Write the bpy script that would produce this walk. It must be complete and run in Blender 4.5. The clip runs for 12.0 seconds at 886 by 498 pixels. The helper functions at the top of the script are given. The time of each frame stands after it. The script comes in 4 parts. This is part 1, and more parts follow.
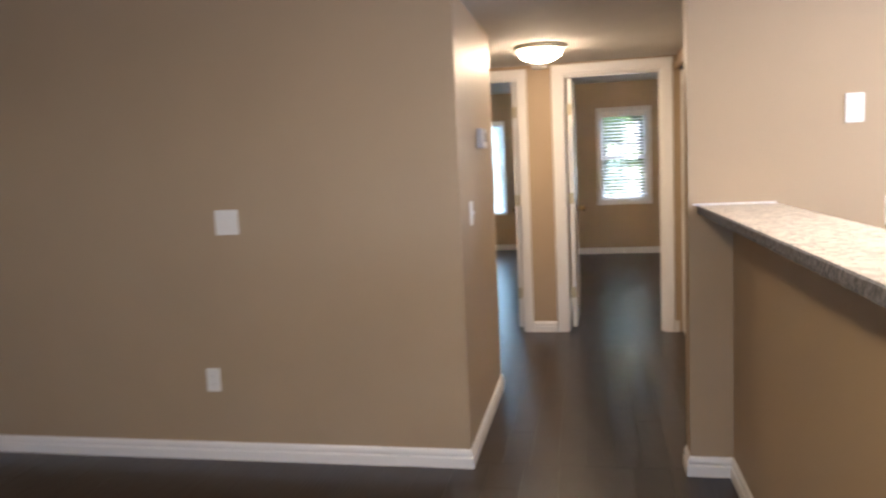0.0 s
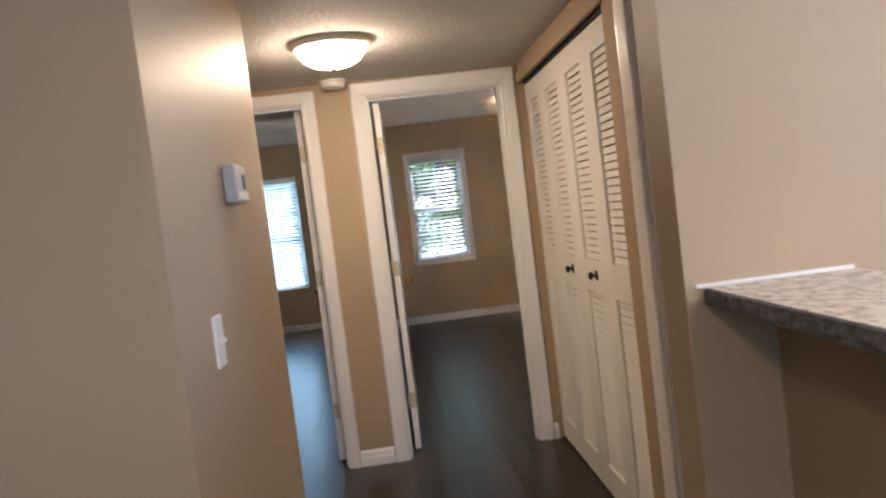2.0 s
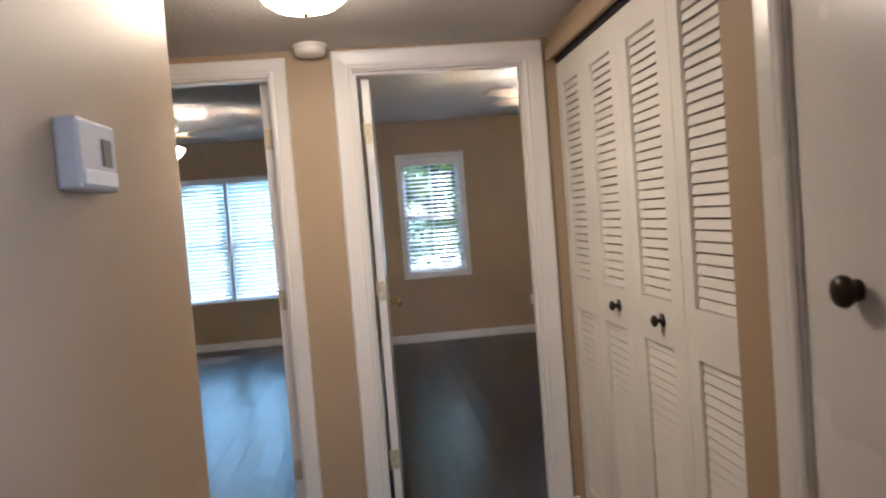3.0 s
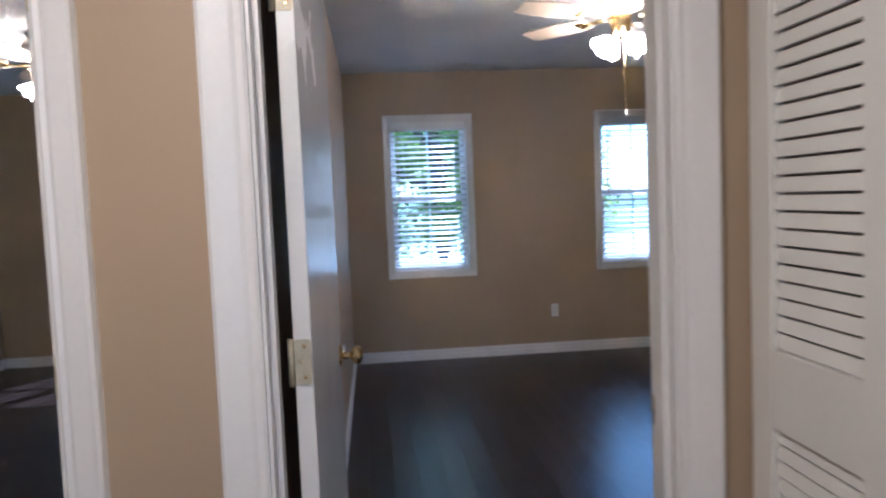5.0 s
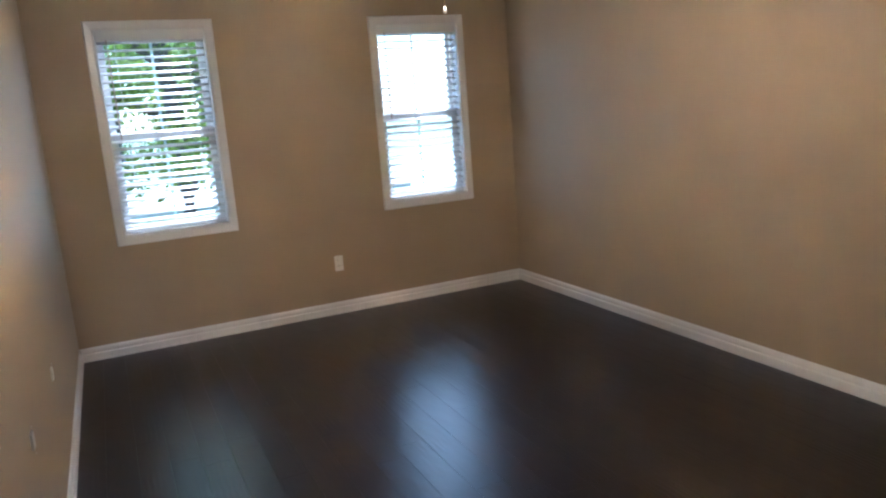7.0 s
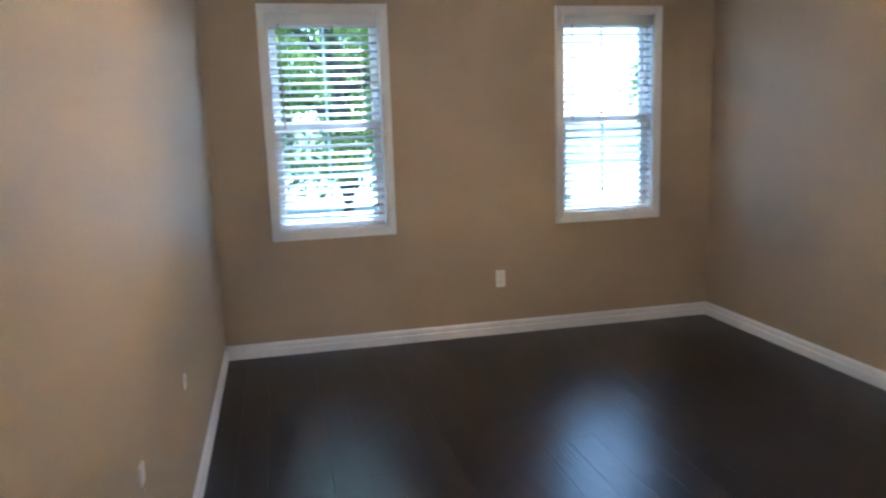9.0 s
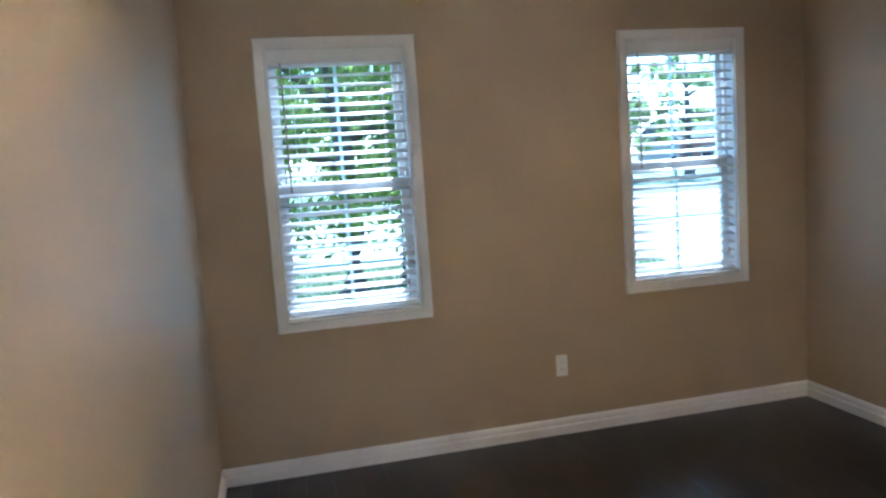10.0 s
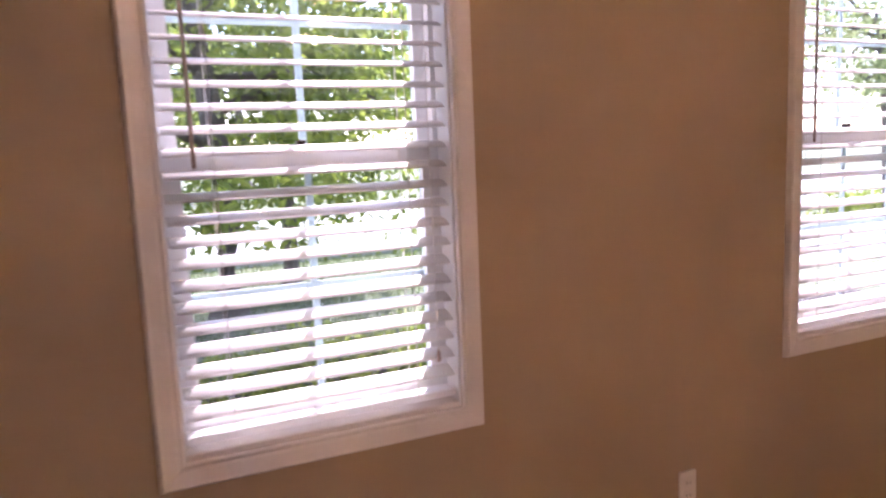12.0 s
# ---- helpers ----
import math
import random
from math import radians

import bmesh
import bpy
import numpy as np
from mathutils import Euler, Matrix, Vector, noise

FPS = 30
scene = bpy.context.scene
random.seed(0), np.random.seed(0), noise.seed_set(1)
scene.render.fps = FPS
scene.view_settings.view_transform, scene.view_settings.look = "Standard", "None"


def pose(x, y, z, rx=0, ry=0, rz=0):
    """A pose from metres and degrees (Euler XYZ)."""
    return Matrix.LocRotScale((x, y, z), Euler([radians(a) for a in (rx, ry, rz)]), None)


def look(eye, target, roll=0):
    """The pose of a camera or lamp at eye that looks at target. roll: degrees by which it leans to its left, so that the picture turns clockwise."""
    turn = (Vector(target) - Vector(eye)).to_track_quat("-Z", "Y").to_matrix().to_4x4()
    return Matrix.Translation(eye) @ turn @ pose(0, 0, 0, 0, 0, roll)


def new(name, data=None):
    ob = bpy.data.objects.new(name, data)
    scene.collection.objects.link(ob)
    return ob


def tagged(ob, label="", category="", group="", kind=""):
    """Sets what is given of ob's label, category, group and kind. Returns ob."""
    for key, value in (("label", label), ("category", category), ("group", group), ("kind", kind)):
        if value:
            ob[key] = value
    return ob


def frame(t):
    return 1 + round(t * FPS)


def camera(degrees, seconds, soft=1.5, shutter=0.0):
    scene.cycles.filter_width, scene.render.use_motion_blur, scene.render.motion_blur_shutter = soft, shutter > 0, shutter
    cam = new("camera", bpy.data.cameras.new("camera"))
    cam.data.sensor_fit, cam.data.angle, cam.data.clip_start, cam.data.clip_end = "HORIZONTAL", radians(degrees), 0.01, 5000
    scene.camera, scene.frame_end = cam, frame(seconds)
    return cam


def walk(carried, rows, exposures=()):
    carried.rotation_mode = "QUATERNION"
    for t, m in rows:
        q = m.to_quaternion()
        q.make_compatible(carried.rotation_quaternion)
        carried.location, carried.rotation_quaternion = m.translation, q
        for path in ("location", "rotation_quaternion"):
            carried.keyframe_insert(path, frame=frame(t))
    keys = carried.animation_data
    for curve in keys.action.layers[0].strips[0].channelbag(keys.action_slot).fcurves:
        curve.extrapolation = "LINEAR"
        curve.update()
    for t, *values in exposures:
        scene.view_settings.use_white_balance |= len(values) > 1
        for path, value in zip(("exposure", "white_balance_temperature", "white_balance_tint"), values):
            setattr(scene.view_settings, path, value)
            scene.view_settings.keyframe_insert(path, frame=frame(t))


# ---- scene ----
cam = camera(62.5, 12.0, soft=2.3, shutter=0.4)
PATH = [
    (0, (0.175, -5.872, 1.386), (-0.219, -3.925, 1.158), -2.7),
    (0.5, (0.068, -5.395, 1.378), (0.003, -3.406, 1.175), -5.0),
    (1, (0.093, -4.936, 1.402), (0.169, -2.942, 1.266), -7.5),
    (1.5, (0.041, -4.51, 1.399), (0.15, -2.518, 1.261), -7.1),
    (2, (0.028, -4.064, 1.385), (0.169, -2.072, 1.273), -7.0),
    (2.5, (0.056, -3.608, 1.397), (0.209, -1.615, 1.311), -4.8),
    (3, (0.041, -3.162, 1.391), (0.218, -1.172, 1.298), -4.5),
    (3.2, (0.025, -3.034, 1.396), (0.24, -1.048, 1.289), -4.9),
    (4.8, (0.197, -1.496, 1.385), (0.423, 0.486, 1.233), -1.3),
    (5, (0.189, -1.283, 1.373), (0.377, 0.704, 1.236), -2.3),
    (5.5, (0.195, -0.927, 1.395), (0.414, 1.052, 1.203), -5.8),
    (6, (0.24, -0.512, 1.364), (0.587, 1.449, 1.178), -4.4),
    (6.5, (0.264, -0.255, 1.377), (0.726, 1.658, 1.022), -2.8),
    (7, (0.292, -0.123, 1.43), (1.1, 1.665, 1.045), -4.4),
    (8.8, (0.347, 0.324, 1.364), (0.887, 2.229, 1.078), -1.9),
    (9, (0.353, 0.445, 1.367), (0.785, 2.369, 1.032), -1.9),
    (9.5, (0.345, 0.838, 1.318), (0.778, 2.775, 1.07), -5.6),
    (10, (0.317, 1.392, 1.443), (0.768, 3.328, 1.221), -3.9),
    (10.5, (0.142, 1.937, 1.414), (0.656, 3.862, 1.237), -3.1),
    (11, (0.182, 2.428, 1.335), (0.79, 4.33, 1.224), -3.4),
    (11.5, (0.169, 2.944, 1.395), (0.857, 4.809, 1.173), -3.4),
    (12, (0.255, 3.341, 1.385), (1.084, 5.141, 1.118), -2.4),
]
# tuning of light and picture
SKY, SUN, LEFT_DAY, LIVING_DAY, KITCHEN_DAY = 0.15, 5.0, 14, 7, 15
DOME, FAN, FAN2, KITCHEN, LIVING = 22, 34, 20, 9, 32
WALL = (0.408, 0.310, 0.202)
EXPOSURES = [(0.0, 2.35, 5450, 15), (0.5, 2.1, 5300, 14), (1.5, 2.05, 5250, 14), (2.5, 1.95, 5050, 14), (3.2, 2.0, 4700, 14), (5.0, 1.9, 4250, 14), (6.0, 1.7, 4600, 12), (6.5, 2.1, 4950, 11), (7.0, 2.35, 4850, 11), (9.0, 2.4, 4550, 9), (10.5, 2.15, 4550, 6), (11.0, 2.2, 5250, 18), (12.0, 2.2, 6300, 48)]
walk(cam, [(t, look(eye, target, roll)) for t, eye, target, roll in PATH], EXPOSURES)

# ---- world, sun and large lights ----
SUN_ELEV, SUN_ROT = radians(47), radians(31)
world = bpy.data.worlds.new("world")
scene.world = world
world.use_nodes = True
wn, wl = world.node_tree.nodes, world.node_tree.links
sky = wn.new("ShaderNodeTexSky")
sky.sky_type, sky.sun_disc = "NISHITA", False
sky.sun_elevation, sky.sun_rotation = SUN_ELEV, SUN_ROT
wn["Background"].inputs[1].default_value = SKY
wl.new(sky.outputs[0], wn["Background"].inputs[0])


def lamp(name, kind, power, m, color=(1, 1, 1), **more):
    data = bpy.data.lights.new(name, kind)
    data.energy, data.color = power, color
    for key, value in more.items():
        if key == "angle":
            data.angle = value
        elif key == "size":
            data.size = value
        elif key == "size_y":
            data.shape, data.size_y = "RECTANGLE", value
        elif key == "radius":
            data.shadow_soft_size = value
    ob = new(name, data)
    ob.matrix_world = m
    return ob


to_sun = Vector((math.sin(SUN_ROT) * math.cos(SUN_ELEV), math.cos(SUN_ROT) * math.cos(SUN_ELEV), math.sin(SUN_ELEV)))
lamp("sun", "SUN", SUN, look(to_sun * 50, (0, 0, 0)), (1, 0.95, 0.87), angle=radians(0.6))
# daylight in the other bedroom's window; the living room and kitchen openings are added
lamp("added_daylight_kitchen", "AREA", KITCHEN_DAY, look((3.30, -4.6, 1.55), (0, -4.6, 1.55)), (0.84, 0.86, 1), size=1.5, size_y=1.0)
lamp("window_daylight_left_room", "AREA", LEFT_DAY, look((-1.68, 5.78, 1.28), (-1.68, 0, 1.28)), (0.72, 0.93, 1), size=1.28, size_y=1.5)
lamp("added_daylight_living_room", "AREA", LIVING_DAY, look((0.3, -8.94, 1.1), (0.3, 0, 1.1)), (0.93, 0.90, 1.0), size=1.7, size_y=1.9)


# ---- materials ----
def material(name, base, rough=0.5, metal=0.0, vary=0.12, scale=6.0, fine=120.0, bump=0.1, depth=0.002, coat=0.0,
             stain=None, random_tone=0.0, stretch=(1, 1, 1), emit=None, power=0.0, spec=0.5, trans=0.0):
    """A procedural surface: a base colour with broad and fine variation, grain bump and roughness that wanders."""
    m = bpy.data.materials.new(name)
    m.use_nodes = True
    n, l = m.node_tree.nodes, m.node_tree.links
    p = n["Principled BSDF"]
    tc = n.new("ShaderNodeTexCoord")
    mp = n.new("ShaderNodeMapping")
    mp.inputs["Scale"].default_value = stretch
    l.new(tc.outputs["Object"], mp.inputs[0])
    src = mp.outputs[0]
    info = None
    if random_tone:
        info = n.new("ShaderNodeObjectInfo")
        add = n.new("ShaderNodeVectorMath")
        sc = n.new("ShaderNodeMath")
        sc.operation, sc.inputs[1].default_value = "MULTIPLY", 37.0
        l.new(info.outputs["Random"], sc.inputs[0])
        l.new(src, add.inputs[0])
        l.new(sc.outputs[0], add.inputs[1])
        src = add.outputs[0]
    big, small = n.new("ShaderNodeTexNoise"), n.new("ShaderNodeTexNoise")
    big.inputs["Scale"].default_value, big.inputs["Detail"].default_value = scale, 4
    small.inputs["Scale"].default_value, small.inputs["Detail"].default_value = fine, 3
    l.new(src, big.inputs["Vector"])
    l.new(src, small.inputs["Vector"])
    ramp = n.new("ShaderNodeValToRGB")
    e = ramp.color_ramp.elements
    e[0].position, e[1].position = 0.3, 0.7
    e[0].color = (*[c * (1 - vary) for c in base], 1)
    e[1].color = (*[min(1, c * (1 + vary)) for c in base], 1)
    mixf = n.new("ShaderNodeMath")
    mixf.operation = "MULTIPLY_ADD"
    mixf.inputs[1].default_value = 0.35
    l.new(small.outputs["Fac"], mixf.inputs[0])
    half = n.new("ShaderNodeMath")
    half.operation, half.inputs[1].default_value = "MULTIPLY", 0.65
    l.new(big.outputs["Fac"], half.inputs[0])
    l.new(half.outputs[0], mixf.inputs[2])
    l.new(mixf.outputs[0], ramp.inputs[0])
    col = ramp.outputs[0]
    if random_tone:
        hsv = n.new("ShaderNodeHueSaturation")
        mr = n.new("ShaderNodeMapRange")
        mr.inputs[3].default_value, mr.inputs[4].default_value = 1 - random_tone, 1 + random_tone
        l.new(info.outputs["Random"], mr.inputs[0])
        l.new(mr.outputs[0], hsv.inputs["Value"])
        l.new(col, hsv.inputs["Color"])
        col = hsv.outputs[0]
    if stain:
        st = n.new("ShaderNodeTexNoise")
        st.inputs["Scale"].default_value, st.inputs["Detail"].default_value = 2.3, 6
        l.new(src, st.inputs["Vector"])
        sr = n.new("ShaderNodeValToRGB")
        sr.color_ramp.elements[0].position, sr.color_ramp.elements[1].position = 0.55, 0.75
        l.new(st.outputs["Fac"], sr.inputs[0])
        mx = n.new("ShaderNodeMix")
        mx.data_type = "RGBA"
        mx.inputs["B"].default_value = (*stain, 1)
        lim = n.new("ShaderNodeMath")
        lim.operation, lim.inputs[1].default_value = "MULTIPLY", 0.5
        l.new(sr.outputs[0], lim.inputs[0])
        l.new(lim.outputs[0], mx.inputs["Factor"])
        l.new(col, mx.inputs["A"])
        col = mx.outputs["Result"]
    l.new(col, p.inputs["Base Color"])
    rr = n.new("ShaderNodeMapRange")
    rr.inputs[3].default_value, rr.inputs[4].default_value = max(0.02, rough - 0.07), min(1, rough + 0.07)
    l.new(big.outputs["Fac"], rr.inputs[0])
    l.new(rr.outputs[0], p.inputs["Roughness"])
    p.inputs["Metallic"].default_value = metal
    p.inputs["Specular IOR Level"].default_value = spec
    p.inputs["Coat Weight"].default_value = coat
    if trans:
        p.inputs["Transmission Weight"].default_value = trans
    if bump:
        b = n.new("ShaderNodeBump")
        b.inputs["Strength"].default_value, b.inputs["Distance"].default_value = bump, depth
        l.new(small.outputs["Fac"], b.inputs["Height"])
        l.new(b.outputs[0], p.inputs["Normal"])
    if emit:
        p.inputs["Emission Color"].default_value = (*emit, 1)
        p.inputs["Emission Strength"].default_value = power
    return m


def wood_floor():
    """Dark hand-scraped planks along y: tone by plank, long grain, chatter marks across, satin finish."""
    m = material("dark_wood_plank", (0.014, 0.0062, 0.0036), 0.30, vary=0.30, scale=1.6, fine=20, bump=0.0, random_tone=0.2, stretch=(6, 1.2, 6))
    n, l = m.node_tree.nodes, m.node_tree.links
    p = n["Principled BSDF"]
    tc, info = n.new("ShaderNodeTexCoord"), n.new("ShaderNodeObjectInfo")
    sc = n.new("ShaderNodeMath")
    sc.operation, sc.inputs[1].default_value = "MULTIPLY", 23.0
    l.new(info.outputs["Random"], sc.inputs[0])
    add = n.new("ShaderNodeVectorMath")
    l.new(tc.outputs["Object"], add.inputs[0])
    l.new(sc.outputs[0], add.inputs[1])

    def scaled(v):
        mp = n.new("ShaderNodeMapping")
        mp.inputs["Scale"].default_value = v
        l.new(add.outputs[0], mp.inputs[0])
        return mp.outputs[0]

    grain, swell, mask = n.new("ShaderNodeTexNoise"), n.new("ShaderNodeTexNoise"), n.new("ShaderNodeTexNoise")
    grain.inputs["Scale"].default_value, grain.inputs["Detail"].default_value = 1.0, 4
    l.new(scaled((140, 5, 10)), grain.inputs["Vector"])
    swell.inputs["Scale"].default_value, swell.inputs["Detail"].default_value = 1.0, 2
    l.new(scaled((14, 4.5, 5)), swell.inputs["Vector"])
    chat = n.new("ShaderNodeTexWave")
    chat.bands_direction = "X"
    chat.inputs["Scale"].default_value, chat.inputs["Distortion"].default_value = 14, 2.5
    l.new(add.outputs[0], chat.inputs["Vector"])
    mask.inputs["Scale"].default_value, mask.inputs["Detail"].default_value = 1.0, 2
    l.new(scaled((5, 2.2, 2)), mask.inputs["Vector"])
    mr = n.new("ShaderNodeMapRange")
    mr.inputs[1].default_value, mr.inputs[2].default_value = 0.50, 0.72
    l.new(mask.outputs["Fac"], mr.inputs[0])
    ch = n.new("ShaderNodeMath")
    ch.operation = "MULTIPLY"
    l.new(chat.outputs["Fac"], ch.inputs[0])
    l.new(mr.outputs[0], ch.inputs[1])
    b1, b2, b3 = (n.new("ShaderNodeBump") for _ in range(3))
    for b, s, d, h in ((b1, 0.34, 0.005, swell.outputs["Fac"]), (b2, 0.30, 0.0016, ch.outputs[0]), (b3, 0.02, 0.0006, grain.outputs["Fac"])):
        b.inputs["Strength"].default_value, b.inputs["Distance"].default_value = s, d
        l.new(h, b.inputs["Height"])
    l.new(b1.outputs[0], b2.inputs["Normal"])
    l.new(b2.outputs[0], b3.inputs["Normal"])
    l.new(b3.outputs[0], p.inputs["Normal"])
    p.inputs["Specular IOR Level"].default_value = 0.7
    sheen = p.inputs["Roughness"].links[0].from_node
    sheen.inputs[3].default_value, sheen.inputs[4].default_value = 0.278, 0.32
    return m


def granite():
    m = bpy.data.materials.new("speckled_granite_with_glare")
    m.use_nodes = True
    n, l = m.node_tree.nodes, m.node_tree.links
    p = n["Principled BSDF"]
    tc = n.new("ShaderNodeTexCoord")
    col = None
    # pale tones are raised for the kitchen glare that bleaches the darker stone
    for scale, thr, c0, c1 in ((38, 0.5, (0.52, 0.46, 0.39), (0.78, 0.71, 0.61)), (75, 0.37, (0.06, 0.058, 0.06), None), (170, 0.37, (0.20, 0.15, 0.11), None), (24, 0.32, (0.14, 0.13, 0.13), None)):
        v = n.new("ShaderNodeTexNoise")
        v.inputs["Scale"].default_value, v.inputs["Detail"].default_value = scale, 3
        l.new(tc.outputs["Object"], v.inputs["Vector"])
        r = n.new("ShaderNodeValToRGB")
        r.color_ramp.elements[0].position, r.color_ramp.elements[1].position = thr - 0.06, thr + 0.04
        l.new(v.outputs["Fac"], r.inputs[0])
        mx = n.new("ShaderNodeMix")
        mx.data_type = "RGBA"
        l.new(r.outputs[0], mx.inputs["Factor"])
        mx.inputs["A"].default_value = (*c0, 1)
        if c1:
            mx.inputs["B"].default_value = (*c1, 1)
        else:
            l.new(col, mx.inputs["B"])
        col = mx.outputs["Result"]
    l.new(col, p.inputs["Base Color"])
    p.inputs["Roughness"].default_value = 0.30
    bmp, nz = n.new("ShaderNodeBump"), n.new("ShaderNodeTexNoise")
    nz.inputs["Scale"].default_value = 90
    l.new(tc.outputs["Object"], nz.inputs["Vector"])
    bmp.inputs["Strength"].default_value, bmp.inputs["Distance"].default_value = 0.15, 0.002
    l.new(nz.outputs["Fac"], bmp.inputs["Height"])
    l.new(bmp.outputs[0], p.inputs["Normal"])
    return m


def clear_glass():
    m = bpy.data.materials.new("window_glass")
    m.use_nodes = True
    n, l = m.node_tree.nodes, m.node_tree.links
    n.remove(n["Principled BSDF"])
    clear, gloss, mix, fr = (n.new("ShaderNodeBsdfTransparent"), n.new("ShaderNodeBsdfGlossy"), n.new("ShaderNodeMixShader"), n.new("ShaderNodeLayerWeight"))
    clear.inputs[0].default_value = (0.86, 0.955, 0.975, 1)
    gloss.inputs["Roughness"].default_value = 0.02
    curve, low = n.new("ShaderNodeMath"), n.new("ShaderNodeMath")
    curve.operation, curve.inputs[1].default_value = "POWER", 4.0
    low.operation, low.inputs[1].default_value, low.inputs[2].default_value = "MULTIPLY_ADD", 0.5, 0.03
    l.new(fr.outputs["Facing"], curve.inputs[0])
    l.new(curve.outputs[0], low.inputs[0])
    l.new(low.outputs[0], mix.inputs[0])
    l.new(clear.outputs[0], mix.inputs[1])
    l.new(gloss.outputs[0], mix.inputs[2])
    l.new(mix.outputs[0], n["Material Output"].inputs[0])
    return m


def leaf_material(name, a, b):
    m = bpy.data.materials.new(name)
    m.use_nodes = True
    n, l = m.node_tree.nodes, m.node_tree.links
    p = n["Principled BSDF"]
    g = n.new("ShaderNodeNewGeometry")
    r = n.new("ShaderNodeValToRGB")
    r.color_ramp.elements[0].color, r.color_ramp.elements[1].color = (*a, 1), (*b, 1)
    l.new(g.outputs["Random Per Island"], r.inputs[0])
    l.new(r.outputs[0], p.inputs["Base Color"])
    p.inputs["Roughness"].default_value = 0.55
    tr, mix = n.new("ShaderNodeBsdfTranslucent"), n.new("ShaderNodeMixShader")
    l.new(r.outputs[0], tr.inputs[0])
    mix.inputs[0].default_value = 0.6
    l.new(p.outputs[0], mix.inputs[1])
    l.new(tr.outputs[0], mix.inputs[2])
    l.new(mix.outputs[0], n["Material Output"].inputs[0])
    return m


def slat_material(name, base):
    m = material(name, base, 0.38, vary=0.03, bump=0.04, fine=60)
    n, l = m.node_tree.nodes, m.node_tree.links
    tr, mix = n.new("ShaderNodeBsdfTranslucent"), n.new("ShaderNodeMixShader")
    tr.inputs[0].default_value = (*base, 1)
    mix.inputs[0].default_value = 0.30
    l.new(n["Principled BSDF"].outputs[0], mix.inputs[1])
    l.new(tr.outputs[0], mix.inputs[2])
    l.new(mix.outputs[0], n["Material Output"].inputs[0])
    return m


PAINT = material("tan_wall_paint", WALL, 0.50, vary=0.05, scale=1.7, fine=260, bump=0.10, depth=0.0015, spec=0.28)
CEIL = material("textured_white_ceiling", (0.58, 0.56, 0.53), 0.85, vary=0.05, scale=5, fine=55, bump=0.7, depth=0.010)
TRIM = material("white_trim_paint", (0.80, 0.78, 0.76), 0.30, vary=0.04, scale=3, fine=90, bump=0.05, depth=0.001)
DOORW = material("white_door_paint", (0.76, 0.74, 0.72), 0.26, vary=0.04, scale=2, fine=70, bump=0.06, depth=0.001)
LOUVER = material("cream_louver_paint", (0.79, 0.77, 0.73), 0.42, vary=0.05, scale=4, fine=80, bump=0.06, depth=0.001)
VINYL = material("white_vinyl", (0.80, 0.82, 0.83), 0.35, vary=0.02, bump=0.02)
SLAT = slat_material("white_blind_slat", (0.90, 0.90, 0.89))
PLASTIC = material("white_plastic", (0.78, 0.76, 0.72), 0.35, vary=0.03, bump=0.02)
GREYPLASTIC = material("grey_white_plastic", (0.42, 0.42, 0.45), 0.38, vary=0.03, bump=0.02)
DARKGLASS = material("dark_display", (0.02, 0.025, 0.03), 0.4, vary=0.02, bump=0, spec=0.2)
SLOT = material("dark_slot", (0.03, 0.03, 0.03), 0.6, vary=0.1, bump=0)
BRASS = material("worn_brass", (0.72, 0.52, 0.22), 0.26, 1.0, vary=0.12, scale=30, bump=0.05)
PALEBRASS = material("pale_brass_hinge", (0.50, 0.45, 0.32), 0.5, 0.5, vary=0.15, scale=30, bump=0.05)
BRONZE = material("dark_bronze_knob", (0.045, 0.035, 0.028), 0.34, 0.8, vary=0.25, scale=40, bump=0.08)
FLOORWOOD = wood_floor()
SUBFLOOR = material("dark_subfloor", (0.02, 0.014, 0.011), 0.7, vary=0.2)
GRANITE = granite()
GLASS = clear_glass()
ROUGHSTONE = material("rough_dark_granite", (0.11, 0.11, 0.125), 0.6, vary=0.9, scale=60, fine=150, bump=0.8, depth=0.004)
SHADE = material("lit_frosted_glass", (0.9, 0.85, 0.75), 0.4, vary=0.02, bump=0, emit=(1.0, 0.70, 0.39), power=DOME)
LIVINGSHADE = material("lit_living_room_glass", (0.9, 0.85, 0.75), 0.4, vary=0.02, bump=0, emit=(1.0, 0.71, 0.36), power=LIVING)
FANSHADE = material("lit_tulip_glass", (0.9, 0.85, 0.75), 0.4, vary=0.02, bump=0, emit=(1.0, 0.755, 0.49), power=FAN)
FANSHADE2 = material("lit_tulip_glass_left_room", (0.9, 0.85, 0.75), 0.4, vary=0.02, bump=0, emit=(1.0, 0.755, 0.49), power=FAN2)
FANWHITE = material("cream_fan_metal", (0.72, 0.66, 0.54), 0.35, vary=0.04, bump=0.02)
BLADE = material("tan_fan_blade", (0.46, 0.38, 0.28), 0.45, vary=0.06, scale=8, bump=0.05)
KITCHENLIGHT = material("lit_kitchen_diffuser", (0.9, 0.9, 0.85), 0.5, vary=0.02, bump=0, emit=(1.0, 0.80, 0.55), power=KITCHEN)
CORD = material("white_cord", (0.75, 0.75, 0.72), 0.7, vary=0.05)
WAND = material("brown_wand", (0.45, 0.33, 0.26), 0.4, vary=0.1)
GRASS = material("lawn_ground", (0.12, 0.135, 0.06), 0.9, vary=0.5, scale=0.6, fine=25, bump=0.6, depth=0.03, stain=(0.10, 0.075, 0.045))
BLADEGREEN = leaf_material("grass_blade", (0.05, 0.085, 0.03), (0.15, 0.19, 0.07))
